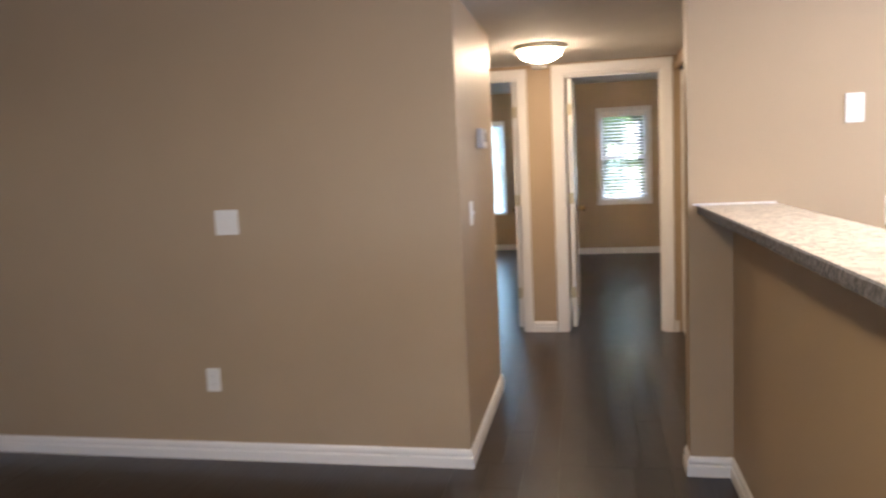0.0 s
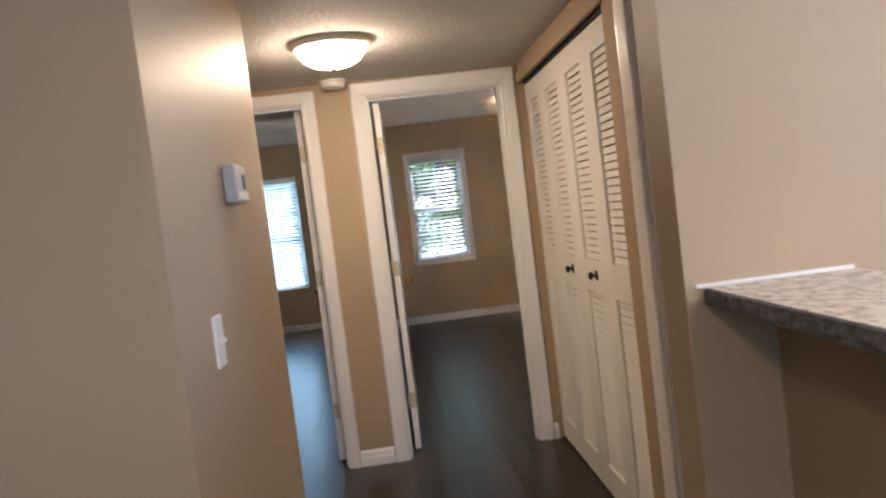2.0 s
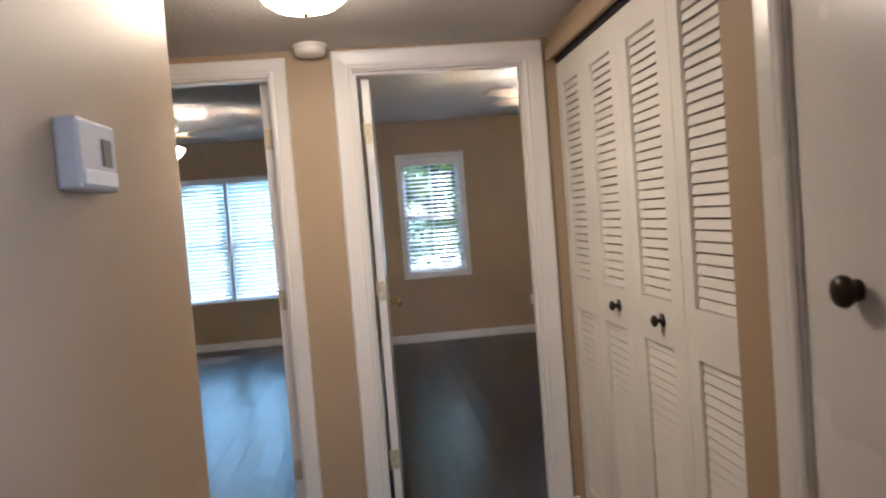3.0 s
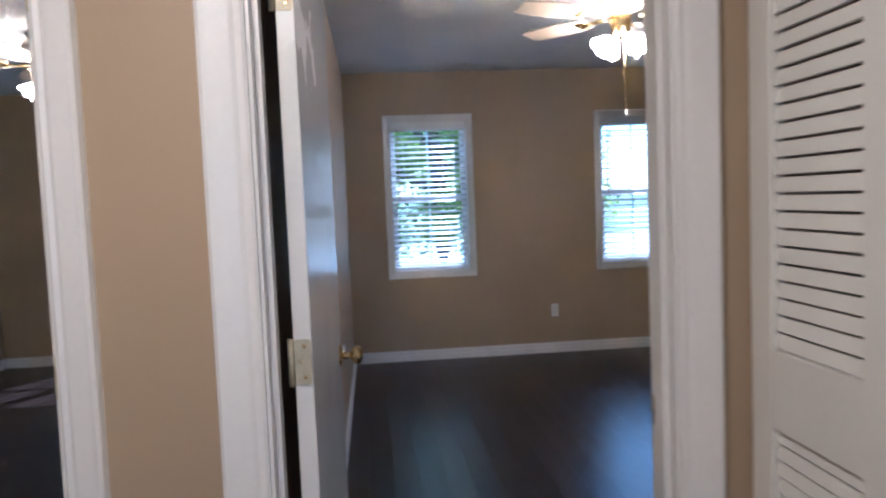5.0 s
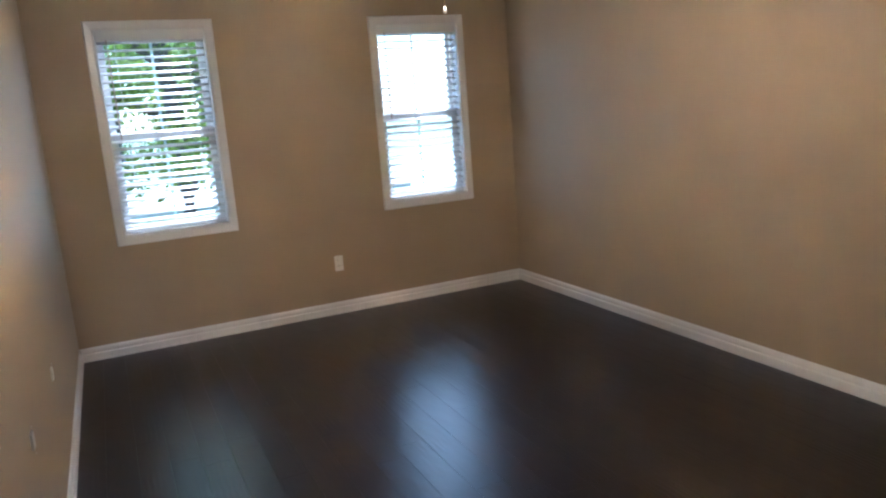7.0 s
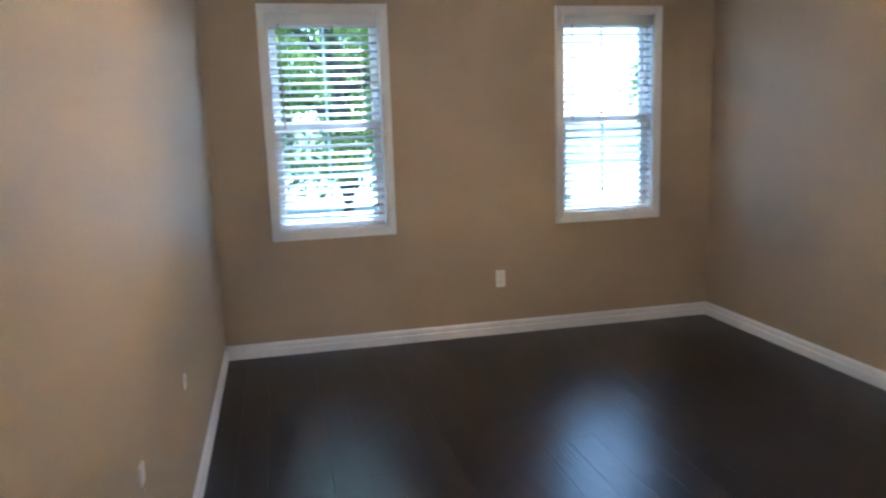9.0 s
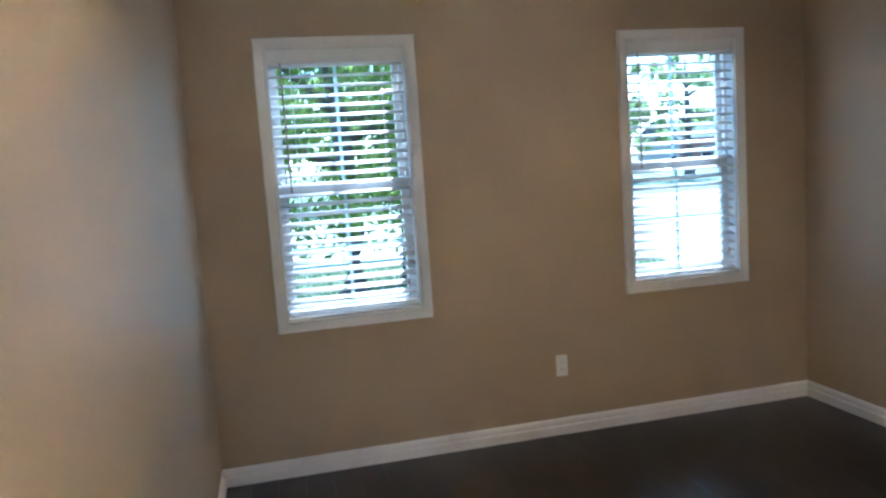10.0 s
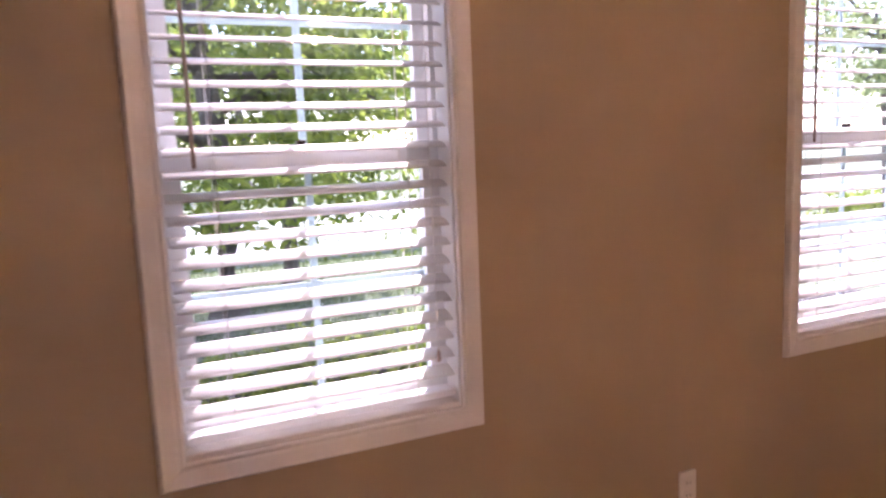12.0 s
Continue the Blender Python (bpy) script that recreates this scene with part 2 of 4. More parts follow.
# dark mulch tone also holds the tree shade on the near ground
MULCH = material("shaded_mulch", (0.07, 0.05, 0.038), 0.95, vary=0.5, scale=4, fine=60, bump=0.9, depth=0.03)
CONCRETE = material("pale_concrete", (0.52, 0.50, 0.46), 0.85, vary=0.12, scale=0.8, fine=30, bump=0.3, depth=0.01, stain=(0.36, 0.34, 0.31))
LEAF = leaf_material("tree_leaf", (0.13, 0.19, 0.03), (0.38, 0.44, 0.085))
# lighter copy of the leaf colour, standing for washed-out sun on these trees
PALELEAF = leaf_material("sunlit_pale_leaf", (0.20, 0.26, 0.10), (0.38, 0.42, 0.18))
LEAF2 = leaf_material("pale_tree_leaf", (0.11, 0.16, 0.045), (0.28, 0.34, 0.10))
BARK = material("grey_bark", (0.13, 0.105, 0.085), 0.9, vary=0.35, scale=5, fine=40, bump=0.9, depth=0.02, stretch=(3, 3, 0.6))
BRICKM = material("red_brick", (0.34, 0.13, 0.085), 0.85, vary=0.2, random_tone=0.2, bump=0.4)
MORTAR = material("brick_mortar", (0.42, 0.36, 0.31), 0.9, vary=0.15, bump=0.4)
ROOFM = material("grey_shingle", (0.10, 0.095, 0.09), 0.9, vary=0.3, scale=10, bump=0.5)
EXTERIOR = material("exterior_siding", (0.45, 0.40, 0.33), 0.8, vary=0.08, bump=0.2)
POST = material("pale_yellow_post_paint", (0.66, 0.58, 0.40), 0.5, vary=0.06, bump=0.1)


# ---- building helpers ----
def box(bm, x0, x1, y0, y1, z0, z1):
    v = [bm.verts.new(c) for c in ((x0, y0, z0), (x1, y0, z0), (x1, y1, z0), (x0, y1, z0), (x0, y0, z1), (x1, y0, z1), (x1, y1, z1), (x0, y1, z1))]
    for q in ((0, 3, 2, 1), (4, 5, 6, 7), (0, 1, 5, 4), (1, 2, 6, 5), (2, 3, 7, 6), (3, 0, 4, 7)):
        bm.faces.new([v[i] for i in q])
    return bm


def boxes(*items):
    bm = bmesh.new()
    for b in items:
        box(bm, *b)
    return bm


def bevelled(bm, width, segments=2):
    bmesh.ops.bevel(bm, geom=list(bm.edges), offset=width, segments=segments, affect="EDGES", profile=0.5)
    return bm


def lathe(profile, segments=32, bm=None, m=Matrix()):
    """Turns a profile of (radius, height) round the z axis of m."""
    bm = bm or bmesh.new()
    rings = []
    for r, z in profile:
        if r < 1e-6:
            rings.append([bm.verts.new(m @ Vector((0, 0, z)))])
        else:
            rings.append([bm.verts.new(m @ Vector((r * math.cos(2 * math.pi * i / segments), r * math.sin(2 * math.pi * i / segments), z))) for i in range(segments)])
    for a, b in zip(rings, rings[1:]):
        for i in range(segments):
            j = (i + 1) % segments
            if len(a) == 1 and len(b) > 1:
                bm.faces.new((a[0], b[i], b[j]))
            elif len(b) == 1 and len(a) > 1:
                bm.faces.new((a[i], a[j], b[0]))
            elif len(a) > 1:
                bm.faces.new((a[i], a[j], b[j], b[i]))
    bmesh.ops.recalc_face_normals(bm, faces=list(bm.faces))
    return bm


def tube(points, radii, segments=8, bm=None):
    """A round bar along points with a radius at each."""
    bm = bm or bmesh.new()
    pts = [Vector(p) for p in points]
    rings = []
    for i, p in enumerate(pts):
        d = (pts[min(i + 1, len(pts) - 1)] - pts[max(i - 1, 0)]).normalized()
        q = d.to_track_quat("Z", "Y")
        rings.append([bm.verts.new(p + q @ Vector((radii[i] * math.cos(2 * math.pi * k / segments), radii[i] * math.sin(2 * math.pi * k / segments), 0))) for k in range(segments)])
    for a, b in zip(rings, rings[1:]):
        for k in range(segments):
            j = (k + 1) % segments
            bm.faces.new((a[k], a[j], b[j], b[k]))
    bm.faces.new(rings[0][::-1])
    bm.faces.new(rings[-1])
    bmesh.ops.recalc_face_normals(bm, faces=list(bm.faces))
    return bm


def mesh_of(name, bm, mat, smooth=False):
    me = bpy.data.meshes.new(name)
    bm.to_mesh(me)
    bm.free()
    me.materials.append(mat)
    if smooth:
        me.polygons.foreach_set("use_smooth", [True] * len(me.polygons))
    return me


def part(name, bm, mat, parent, label="", smooth=False, m=None):
    ob = new(name, mesh_of(name, bm, mat, smooth))
    ob.parent = parent
    if m is not None:
        ob.matrix_basis = m
    if label:
        ob["label"] = label
    return ob


def again(ob, m, parent=None):
    """Another piece on the same mesh."""
    o = new(ob.name.split(".")[0], ob.data)
    o.parent = parent or ob.parent
    o.matrix_basis = m
    return o


def thing(name, label, category, m=Matrix(), group="", kind=""):
    ob = new(name)
    ob.empty_display_size = 0.05
    ob.matrix_basis = m
    return tagged(ob, label, category, group, kind)


def structure(name, bm, mat, label, category, smooth=False):
    return tagged(new(name, mesh_of(name, bm, mat, smooth)), label, category, kind="structure")


# ---- the shell ----
CEIL_ROOM, CEIL_HALL, CEIL_LIVING = 2.44, 2.13, 2.30
W1 = (0.358, 1.007, 0.760, 2.030)
W2 = (2.170, 2.798, 0.760, 2.024)
WL = (-2.27, -1.09, 0.56, 2.02)


def wall_x(y0, y1, x0, x1, z1, holes=()):
    """A wall along x with rectangular holes (x0, x1, z0, z1), in order of x."""
    items, x = [], x0
    for a, b, lo, hi in holes:
        if a > x:
            items.append((x, a, y0, y1, 0, z1))
        if lo > 0:
            items.append((a, b, y0, y1, 0, lo))
        items.append((a, b, y0, y1, hi, z1))
        x = b
    if x < x1:
        items.append((x, x1, y0, y1, 0, z1))
    return boxes(*items)


structure("wall_bedroom_back", wall_x(4.90, 5.04, -0.12, 3.34, 2.6, (W1, W2)), PAINT, "tan painted bedroom wall with two windows", "wall")
structure("wall_bedroom_left", boxes((-0.12, -0.015, 0.12, 4.90, 0, 2.6)), PAINT, "tan painted wall beside the open bedroom door", "wall")
structure("wall_bedroom_right", boxes((3.232, 3.34, 0.12, 4.90, 0, 2.6)), PAINT, "plain tan painted bedroom wall", "wall")
structure("wall_hall_end", wall_x(0.0, 0.12, -3.30, 3.34, 2.6, ((-1.14, -0.338, 0, 2.05), (-0.024, 0.752, 0, 2.05))), PAINT, "tan painted wall with two bedroom doorways", "wall")
structure("wall_left_room_back", wall_x(5.60, 5.74, -3.30, -0.12, 2.6, (WL,)), PAINT, "tan painted wall with a wide window in the other bedroom", "wall")
structure("wall_left_room_left", boxes((-3.30, -3.18, 0.12, 5.60, 0, 2.6)), PAINT, "tan painted wall of the other bedroom", "wall")
structure("wall_left_room_right", boxes((-0.12, -0.004, 4.90 + 0.14, 5.74, 0, 2.6)), PAINT, "tan painted wall end between the bedrooms", "wall")
structure("wall_living", boxes((-3.62, -0.38, -2.70, -2.58, 0, 2.6)), PAINT, "tan painted living room wall with plates and baseboard", "wall")
structure("wall_hall_left", boxes((-0.50, -0.38, -2.58, -1.50, 0, 2.6)), PAINT, "tan painted hall wall with thermostat and switch", "wall")
structure("wall_alcove_front", boxes((-1.42, -0.50, -1.62, -1.50, 0, 2.6)), PAINT, "plain tan wall of the hall recess", "wall")
structure("wall_alcove_left", boxes((-1.42, -1.30, -1.50, 0.0, 0, 2.6)), PAINT, "plain tan wall of the hall recess", "wall")
structure("wall_hall_right", boxes((0.85, 0.95, -1.61, 0.0, 2.035, 2.6), (0.85, 0.873, -1.61, -1.555, 0, 2.035), (0.85, 0.95, -1.79, -1.61, 0, 2.6),
                                   (0.85, 0.95, -2.46, -1.79, 2.05, 2.6), (0.85, 0.95, -2.58, -2.46, 0, 2.6)), PAINT, "tan painted hall wall around the closet", "wall")
structure("wall_kitchen", boxes((0.58, 1.48, -2.70, -2.58, 0, 2.6)), PAINT, "tan painted wall end beside the breakfast bar", "wall")
structure("wall_closet_back", boxes((1.40, 1.48, -2.58, 0.0, 0, 2.6)), PAINT, "plain tan wall behind the hall closets", "wall")
structure("wall_closet_divider", boxes((0.95, 1.40, -1.74, -1.66, 0, 2.6)), PAINT, "plain wall between the hall closets", "wall")
structure("wall_half_height", boxes((0.757, 0.875, -6.60, -2.70, 0, 1.135)), PAINT, "tan painted half wall under the granite bar", "half wall")
structure("wall_living_left", boxes((-3.62, -3.50, -9.0, -2.70, 0, 2.6)), PAINT, "plain tan living room side wall", "wall")
structure("wall_kitchen_nook", boxes((1.48, 3.34, -1.72, -1.60, 0, 2.6)), PAINT, "plain tan wall set back beside the kitchen wall end", "wall")
structure("wall_living_back", wall_x(-9.12, -9.0, -3.62, 3.46, 2.6, ((-0.6, 1.2, 0.02, 2.10),)), PAINT, "tan living room wall with an added, unseen patio door opening", "wall")
structure("wall_kitchen_right", boxes((3.34, 3.46, -9.0, -5.4, 0, 2.6), (3.34, 3.46, -3.8, 0.12, 0, 2.6), (3.34, 3.46, -5.4, -3.8, 0, 1.0), (3.34, 3.46, -5.4, -3.8, 2.1, 2.6)), PAINT, "plain tan kitchen wall with an added, unseen window opening", "wall")

structure("ceiling_bedroom", boxes((-0.015, 3.232, 0.12, 4.90, CEIL_ROOM, 2.6)), CEIL, "white textured bedroom ceiling", "ceiling")
structure("ceiling_left_room", boxes((-3.18, -0.12, 0.12, 5.60, CEIL_ROOM, 2.6)), CEIL, "white textured ceiling of the other bedroom", "ceiling")
structure("ceiling_left_room_drop", boxes((-1.6, -0.12, 0.12, 1.10, 2.13, CEIL_ROOM)), CEIL, "dropped ceiling inside the other bedroom's doorway", "ceiling")
structure("ceiling_hall", boxes((-1.30, 0.85, -2.58, 0.0, CEIL_HALL, 2.6), (-0.38, 0.58, -2.70, -2.58, CEIL_HALL, 2.6)), CEIL, "low white textured hall ceiling", "ceiling")
structure("ceiling_living", boxes((-3.50, 3.34, -9.0, -2.70, CEIL_LIVING, 2.6), (1.48, 3.34, -2.70, 0.0, CEIL_LIVING, 2.6)), CEIL, "white textured living room and kitchen ceiling", "ceiling")
structure("ceiling_closets", boxes((0.95, 1.40, -2.58, 0.0, 2.40, 2.6)), CEIL, "plain closet ceiling", "ceiling")

# casing profile: distance from the opening, height above the wall
CASING = ((0.0, 0.0), (0.0, 0.010), (0.006, 0.013), (0.016, 0.011), (0.024, 0.014), (0.060, 0.019), (0.068, 0.021), (0.074, 0.017), (0.078, 0.0))


def casing(rect, y, side, width, bottom, profile=CASING):
    """A mitred moulding round a rect (x0, x1, z0, z1) on the wall face y; side -1: it stands out to -y. bottom: whether it closes below."""
    x0, x1, z0, z1 = rect
    k = width / profile[-1][0]
    bm = bmesh.new()
    rows = []
    for u, v in profile:
        u *= k
        if bottom:
            c = ((x0 - u, z0 - u), (x0 - u, z1 + u), (x1 + u, z1 + u), (x1 + u, z0 - u))
        else:
            c = ((x0 - u, z0), (x0 - u, z1 + u), (x1 + u, z1 + u), (x1 + u, z0))
        rows.append([bm.verts.new((x, y + side * v, z)) for x, z in c])
    n = 4 if bottom else 3
    for a, b in zip(rows, rows[1:]):
        for i in range(n):
            j = (i + 1) % 4
            bm.faces.new((a[i], b[i], b[j], a[j]))
    if not bottom:
        bm.faces.new([r[0] for r in rows])
        bm.faces.new([r[3] for r in rows][::-1])
    bmesh.ops.recalc_face_normals(bm, faces=list(bm.faces))
    return bm


BASE = ((0.0, 0.0), (0.015, 0.0), (0.015, 0.044), (0.013, 0.048), (0.006, 0.050), (0.006, 0.057), (0.012, 0.060), (0.012, 0.068), (0.009, 0.079), (0.004, 0.086), (0.0, 0.088))


def baseboard(a, b, out, label="white moulded baseboard along the floor", grow=(0, 0)):
    """A skirting from a to b on a wall whose room lies towards out; grow lengthens its outer edge at the ends for mitres."""
    a, b, o = Vector((*a, 0)), Vector((*b, 0)), Vector((*out, 0))
    d = (b - a).normalized()
    bm = bmesh.new()
    rows = []
    for u, z in BASE:
        up = Vector((0, 0, z))
        rows.append((bm.verts.new(a + o * u - d * u * grow[0] + up), bm.verts.new(b + o * u + d * u * grow[1] + up)))
    for p, q in zip(rows, rows[1:]):
        bm.faces.new((p[0], p[1], q[1], q[0]))
    bm.faces.new([r[0] for r in rows][::-1])
    bm.faces.new([r[1] for r in rows])
    bmesh.ops.recalc_face_normals(bm, faces=list(bm.faces))
    return structure("baseboard", bm, TRIM, label, "baseboard")


baseboard((-0.015, 4.90), (3.232, 4.90), (0, -1), grow=(-1, -1))
baseboard((-0.015, 0.16), (-0.015, 4.90), (1, 0), grow=(0, -1))
baseboard((3.232, 0.12), (3.232, 4.90), (-1, 0), grow=(0, -1))
baseboard((-0.283, 0), (-0.095, 0), (0, -1))
baseboard((0.823, 0), (0.85, 0), (0, -1))
baseboard((-3.18, 5.60), (-0.12, 5.60), (0, -1), grow=(-1, -1))
baseboard((-3.18, 0.12), (-3.18, 5.60), (1, 0), grow=(0, -1))
baseboard((-0.12, 1.0), (-0.12, 5.60), (-1, 0), grow=(0, -1))
baseboard((-3.50, -2.70), (-0.38, -2.70), (0, -1), grow=(-1, 1))
baseboard((-0.38, -2.70), (-0.38, -1.50), (1, 0), grow=(1, 1))
baseboard((-1.30, -1.50), (-0.38, -1.50), (0, 1), grow=(-1, 1))
baseboard((-1.30, -1.50), (-1.30, 0), (1, 0), grow=(-1, 0))
baseboard((0.58, -2.70), (0.757, -2.70), (0, -1), grow=(1, -1))
baseboard((0.58, -2.70), (0.58, -2.58), (-1, 0), grow=(1, 0))
baseboard((0.757, -6.60), (0.757, -2.70), (-1, 0), grow=(0, -1))
baseboard((0.85, -1.70), (0.85, -1.57), (-1, 0))
baseboard((-3.50, -9.0), (-3.50, -2.70), (1, 0), grow=(0, -1))
baseboard((-3.50, -9.0), (-0.6, -9.0), (0, 1), grow=(-1, 0))
baseboard((1.2, -9.0), (3.34, -9.0), (0, 1), grow=(0, -1))


# ---- doors ----
def doorway(name, x0, x1, label, wide):
    """Jambs, stops and casings of an opening in the hall's end wall (clear x0 to x1, 2.03 high)."""
    d = thing(name, label, "doorway", kind="structure")
    part("jamb", boxes((x0 - 0.02, x0, 0.0, 0.12, 0, 2.05)), TRIM, d)
    part("jamb", boxes((x1, x1 + 0.02, 0.0, 0.12, 0, 2.05)), TRIM, d)
    part("head_jamb", boxes((x0, x1, 0.0, 0.12, 2.03, 2.05)), TRIM, d)
    part("door_stop", boxes((x0, x0 + 0.011, 0.035, 0.078, 0, 2.03), (x1 - 0.011, x1, 0.035, 0.078, 0, 2.03), (x0 + 0.011, x1 - 0.011, 0.035, 0.078, 2.019, 2.03)), TRIM, d)
    part("casing", casing((x0 - 0.006, x1 + 0.006, 0, 2.036), 0.0, -1, wide, False), TRIM, d)
    part("casing", casing((x0 - 0.006, x1 + 0.006, 0, 2.036), 0.12, 1, wide, False), TRIM, d)
    return d


door_1 = doorway("door_1", -0.004, 0.732, "white cased doorway into the bedroom", 0.084)
part("strike_plate", bevelled(boxes((0.7295, 0.7325, 0.082, 0.112, 0.905, 0.965)), 0.001, 1), BRASS, door_1, "small brass strike plate")
door_2 = doorway("door_2", -1.118, -0.358, "white cased doorway into the other bedroom", 0.068)


def rounded_plate(w, h, t, r, seg=4):
    """A plate in the xz plane with rounded corners, from y = 0 to -t."""
    bm = bmesh.new()
    ring = []
    for cx, cz, a0 in ((w / 2 - r, h / 2 - r, 0), (-w / 2 + r, h / 2 - r, 90), (-w / 2 + r, -h / 2 + r, 180), (w / 2 - r, -h / 2 + r, 270)):
        for k in range(seg + 1):
            a = radians(a0 + 90 * k / seg)
            ring.append((cx + r * math.cos(a), cz + r * math.sin(a)))
    back = [bm.verts.new((x, 0, z)) for x, z in ring]
    front = [bm.verts.new((x * (1 - 0.02), -t, z * (1 - 0.012))) for x, z in ring]
    bm.faces.new(front)
    bm.faces.new(back[::-1])
    n = len(ring)
    for i in range(n):
        bm.faces.new((back[i], back[(i + 1) % n], front[(i + 1) % n], front[i]))
    bmesh.ops.recalc_face_normals(bm, faces=list(bm.faces))
    return bm


KNOB = ((0.0, 0.0), (0.031, 0.0), (0.032, 0.004), (0.026, 0.008), (0.012, 0.011), (0.010, 0.030), (0.016, 0.034), (0.025, 0.042), (0.027, 0.052), (0.022, 0.061), (0.010, 0.065), (0.0, 0.065))


def swing_door(label, m, width, mirror=1):
    """A flush door leaf with its hinge edge at the origin, leaf along +y, its room side towards +x (times mirror)."""
    d = thing("bedroom_door", label, "door", m)
    s = mirror
    x0, x1 = sorted((0.0, s * 0.035))
    part("leaf", bevelled(boxes((x0, x1, 0.0, width, 0.012, 2.022)), 0.002, 2), DOORW, d)
    for z in (0.30, 1.07, 1.78):
        h = part("hinge", rounded_plate(0.034, 0.089, 0.003, 0.008), PALEBRASS, d, "pale brass butt hinge", m=pose(s * 0.0165, -0.0005, z))
        part("barrel", tube(((0, 0, -0.046), (0, 0, 0.046)), (0.0065, 0.0065), 10), PALEBRASS, h, m=pose(-s * 0.021, -0.006, 0), smooth=True)
        for dz in (-0.03, 0, 0.03):
            part("screw", lathe(((0.0, -0.001), (0.004, 0.0), (0.003, 0.0012), (0.0, 0.0014)), 8), BRASS, h, m=pose(0.004 * s * (1 if dz else -1), -0.003, dz, 90))
    part("knob", lathe(KNOB, 24), BRASS, d, "round polished brass knob", True, m=pose(s * 0.035, width - 0.062, 0.945, 0, 90 * s, 0))
    part("latch_plate", boxes((x0 + 0.006, x1 - 0.006, width - 0.001, width + 0.0015, 0.91, 0.97)), BRASS, d)
    return d


swing_door("open white flush bedroom door with brass knob", pose(0.026, 0.130, 0, 0, 0, -1.6), 0.700)
swing_door("open white flush door of the other bedroom", pose(-0.380, 0.125, 0, 0, 0, 2.0), 0.74, -1)


# ---- windows and blinds ----
def sash_window(name, w, wall0, wall1, label, trimmed=True):
    """A double-hung vinyl window in the hole w of a wall from y = wall0 to wall1, with casing, sashes, panes, grids and lock."""
    x0, x1, z0, z1 = w
    d = thing(name, label, "window", kind="structure")
    fr = d
    if trimmed:
        fr = part("window_frame", casing((x0, x1, z0, z1), wall0, -1, 0.054, True), TRIM, d, "white moulded window casing")
    part("window_sill", bevelled(boxes((x0 + 0.001, x1 - 0.001, wall0 + 0.002, wall0 + 0.06, z0 - 0.012, z0 + 0.012)), 0.002, 1), TRIM, fr)
    y = wall0 + 0.068
    part("liner", boxes((x0, x0 + 0.005, wall0 + 0.002, y, z0, z1), (x1 - 0.005, x1, wall0 + 0.002, y, z0, z1), (x0 + 0.005, x1 - 0.005, wall0 + 0.002, y, z1 - 0.005, z1),
                        (x0, x0 + 0.018, y, wall1, z0, z1), (x1 - 0.018, x1, y, wall1, z0, z1),
                        (x0 + 0.018, x1 - 0.018, y, wall1, z1 - 0.018, z1), (x0 + 0.018, x1 - 0.018, y, wall1, z0, z0 + 0.018)), VINYL, d)
    a, b, lo, hi, mid = x0 + 0.018, x1 - 0.018, z0 + 0.018, z1 - 0.018, (z0 + z1) / 2 - 0.018
    for nm, p0, p1, yy in (("lower_sash", lo, mid + 0.022, y), ("upper_sash", mid - 0.022, hi, y + 0.026)):
        s = part(nm, boxes((a, a + 0.030, yy, yy + 0.024, p0, p1), (b - 0.030, b, yy, yy + 0.024, p0, p1), (a + 0.030, b - 0.030, yy, yy + 0.024, p0, p0 + 0.042),
                           (a + 0.030, b - 0.030, yy, yy + 0.024, p1 - 0.042, p1)), VINYL, d)
        g = part("pane", boxes((a + 0.028, b - 0.028, yy + 0.010, yy + 0.014, p0 + 0.04, p1 - 0.04)), GLASS, s)
        g.visible_shadow = False
        c, h = (a + b) / 2, (p0 + p1) / 2
        part("muntin", boxes((c - 0.008, c + 0.008, yy + 0.016, yy + 0.023, p0 + 0.042, p1 - 0.042)), VINYL, s)
        part("muntin", boxes((a + 0.030, c - 0.008, yy + 0.017, yy + 0.022, h - 0.008, h + 0.008), (c + 0.008, b - 0.030, yy + 0.017, yy + 0.022, h - 0.008, h + 0.008)), VINYL, s)
    c = (a + b) / 2
    part("sash_lock", bevelled(boxes((c - 0.03, c + 0.03, y + 0.001, y + 0.022, mid + 0.022, mid + 0.034), (c - 0.028, c - 0.008, y - 0.012, y + 0.010, mid + 0.034, mid + 0.044)), 0.002, 1), BRONZE, d, "dark metal sash lock")
    return d


def slat_mesh(width, depth, sag=0.0035, t=0.0028, n=6):
    bm = bmesh.new()
    top, bot = [], []
    for i in range(n + 1):
        u = i / n - 0.5
        z = sag * (1 - (2 * u) ** 2)
        top.append((bm.verts.new((-width / 2, u * depth, z + t)), bm.verts.new((width / 2, u * depth, z + t))))
        bot.append((bm.verts.new((-width / 2, u * depth, z)), bm.verts.new((width / 2, u * depth, z))))
    for i in range(n):
        bm.faces.new((top[i][0], top[i][1], top[i + 1][1], top[i + 1][0]))
        bm.faces.new((bot[i + 1][0], bot[i + 1][1], bot[i][1], bot[i][0]))
    bm.faces.new((bot[0][0], bot[0][1], top[0][1], top[0][0]))
    bm.faces.new((top[n][0], top[n][1], bot[n][1], bot[n][0]))
    for e in (0, 1):
        bm.faces.new([v[e] for v in top] + [v[e] for v in reversed(bot)])
    bmesh.ops.recalc_face_normals(bm, faces=list(bm.faces))
    return bm


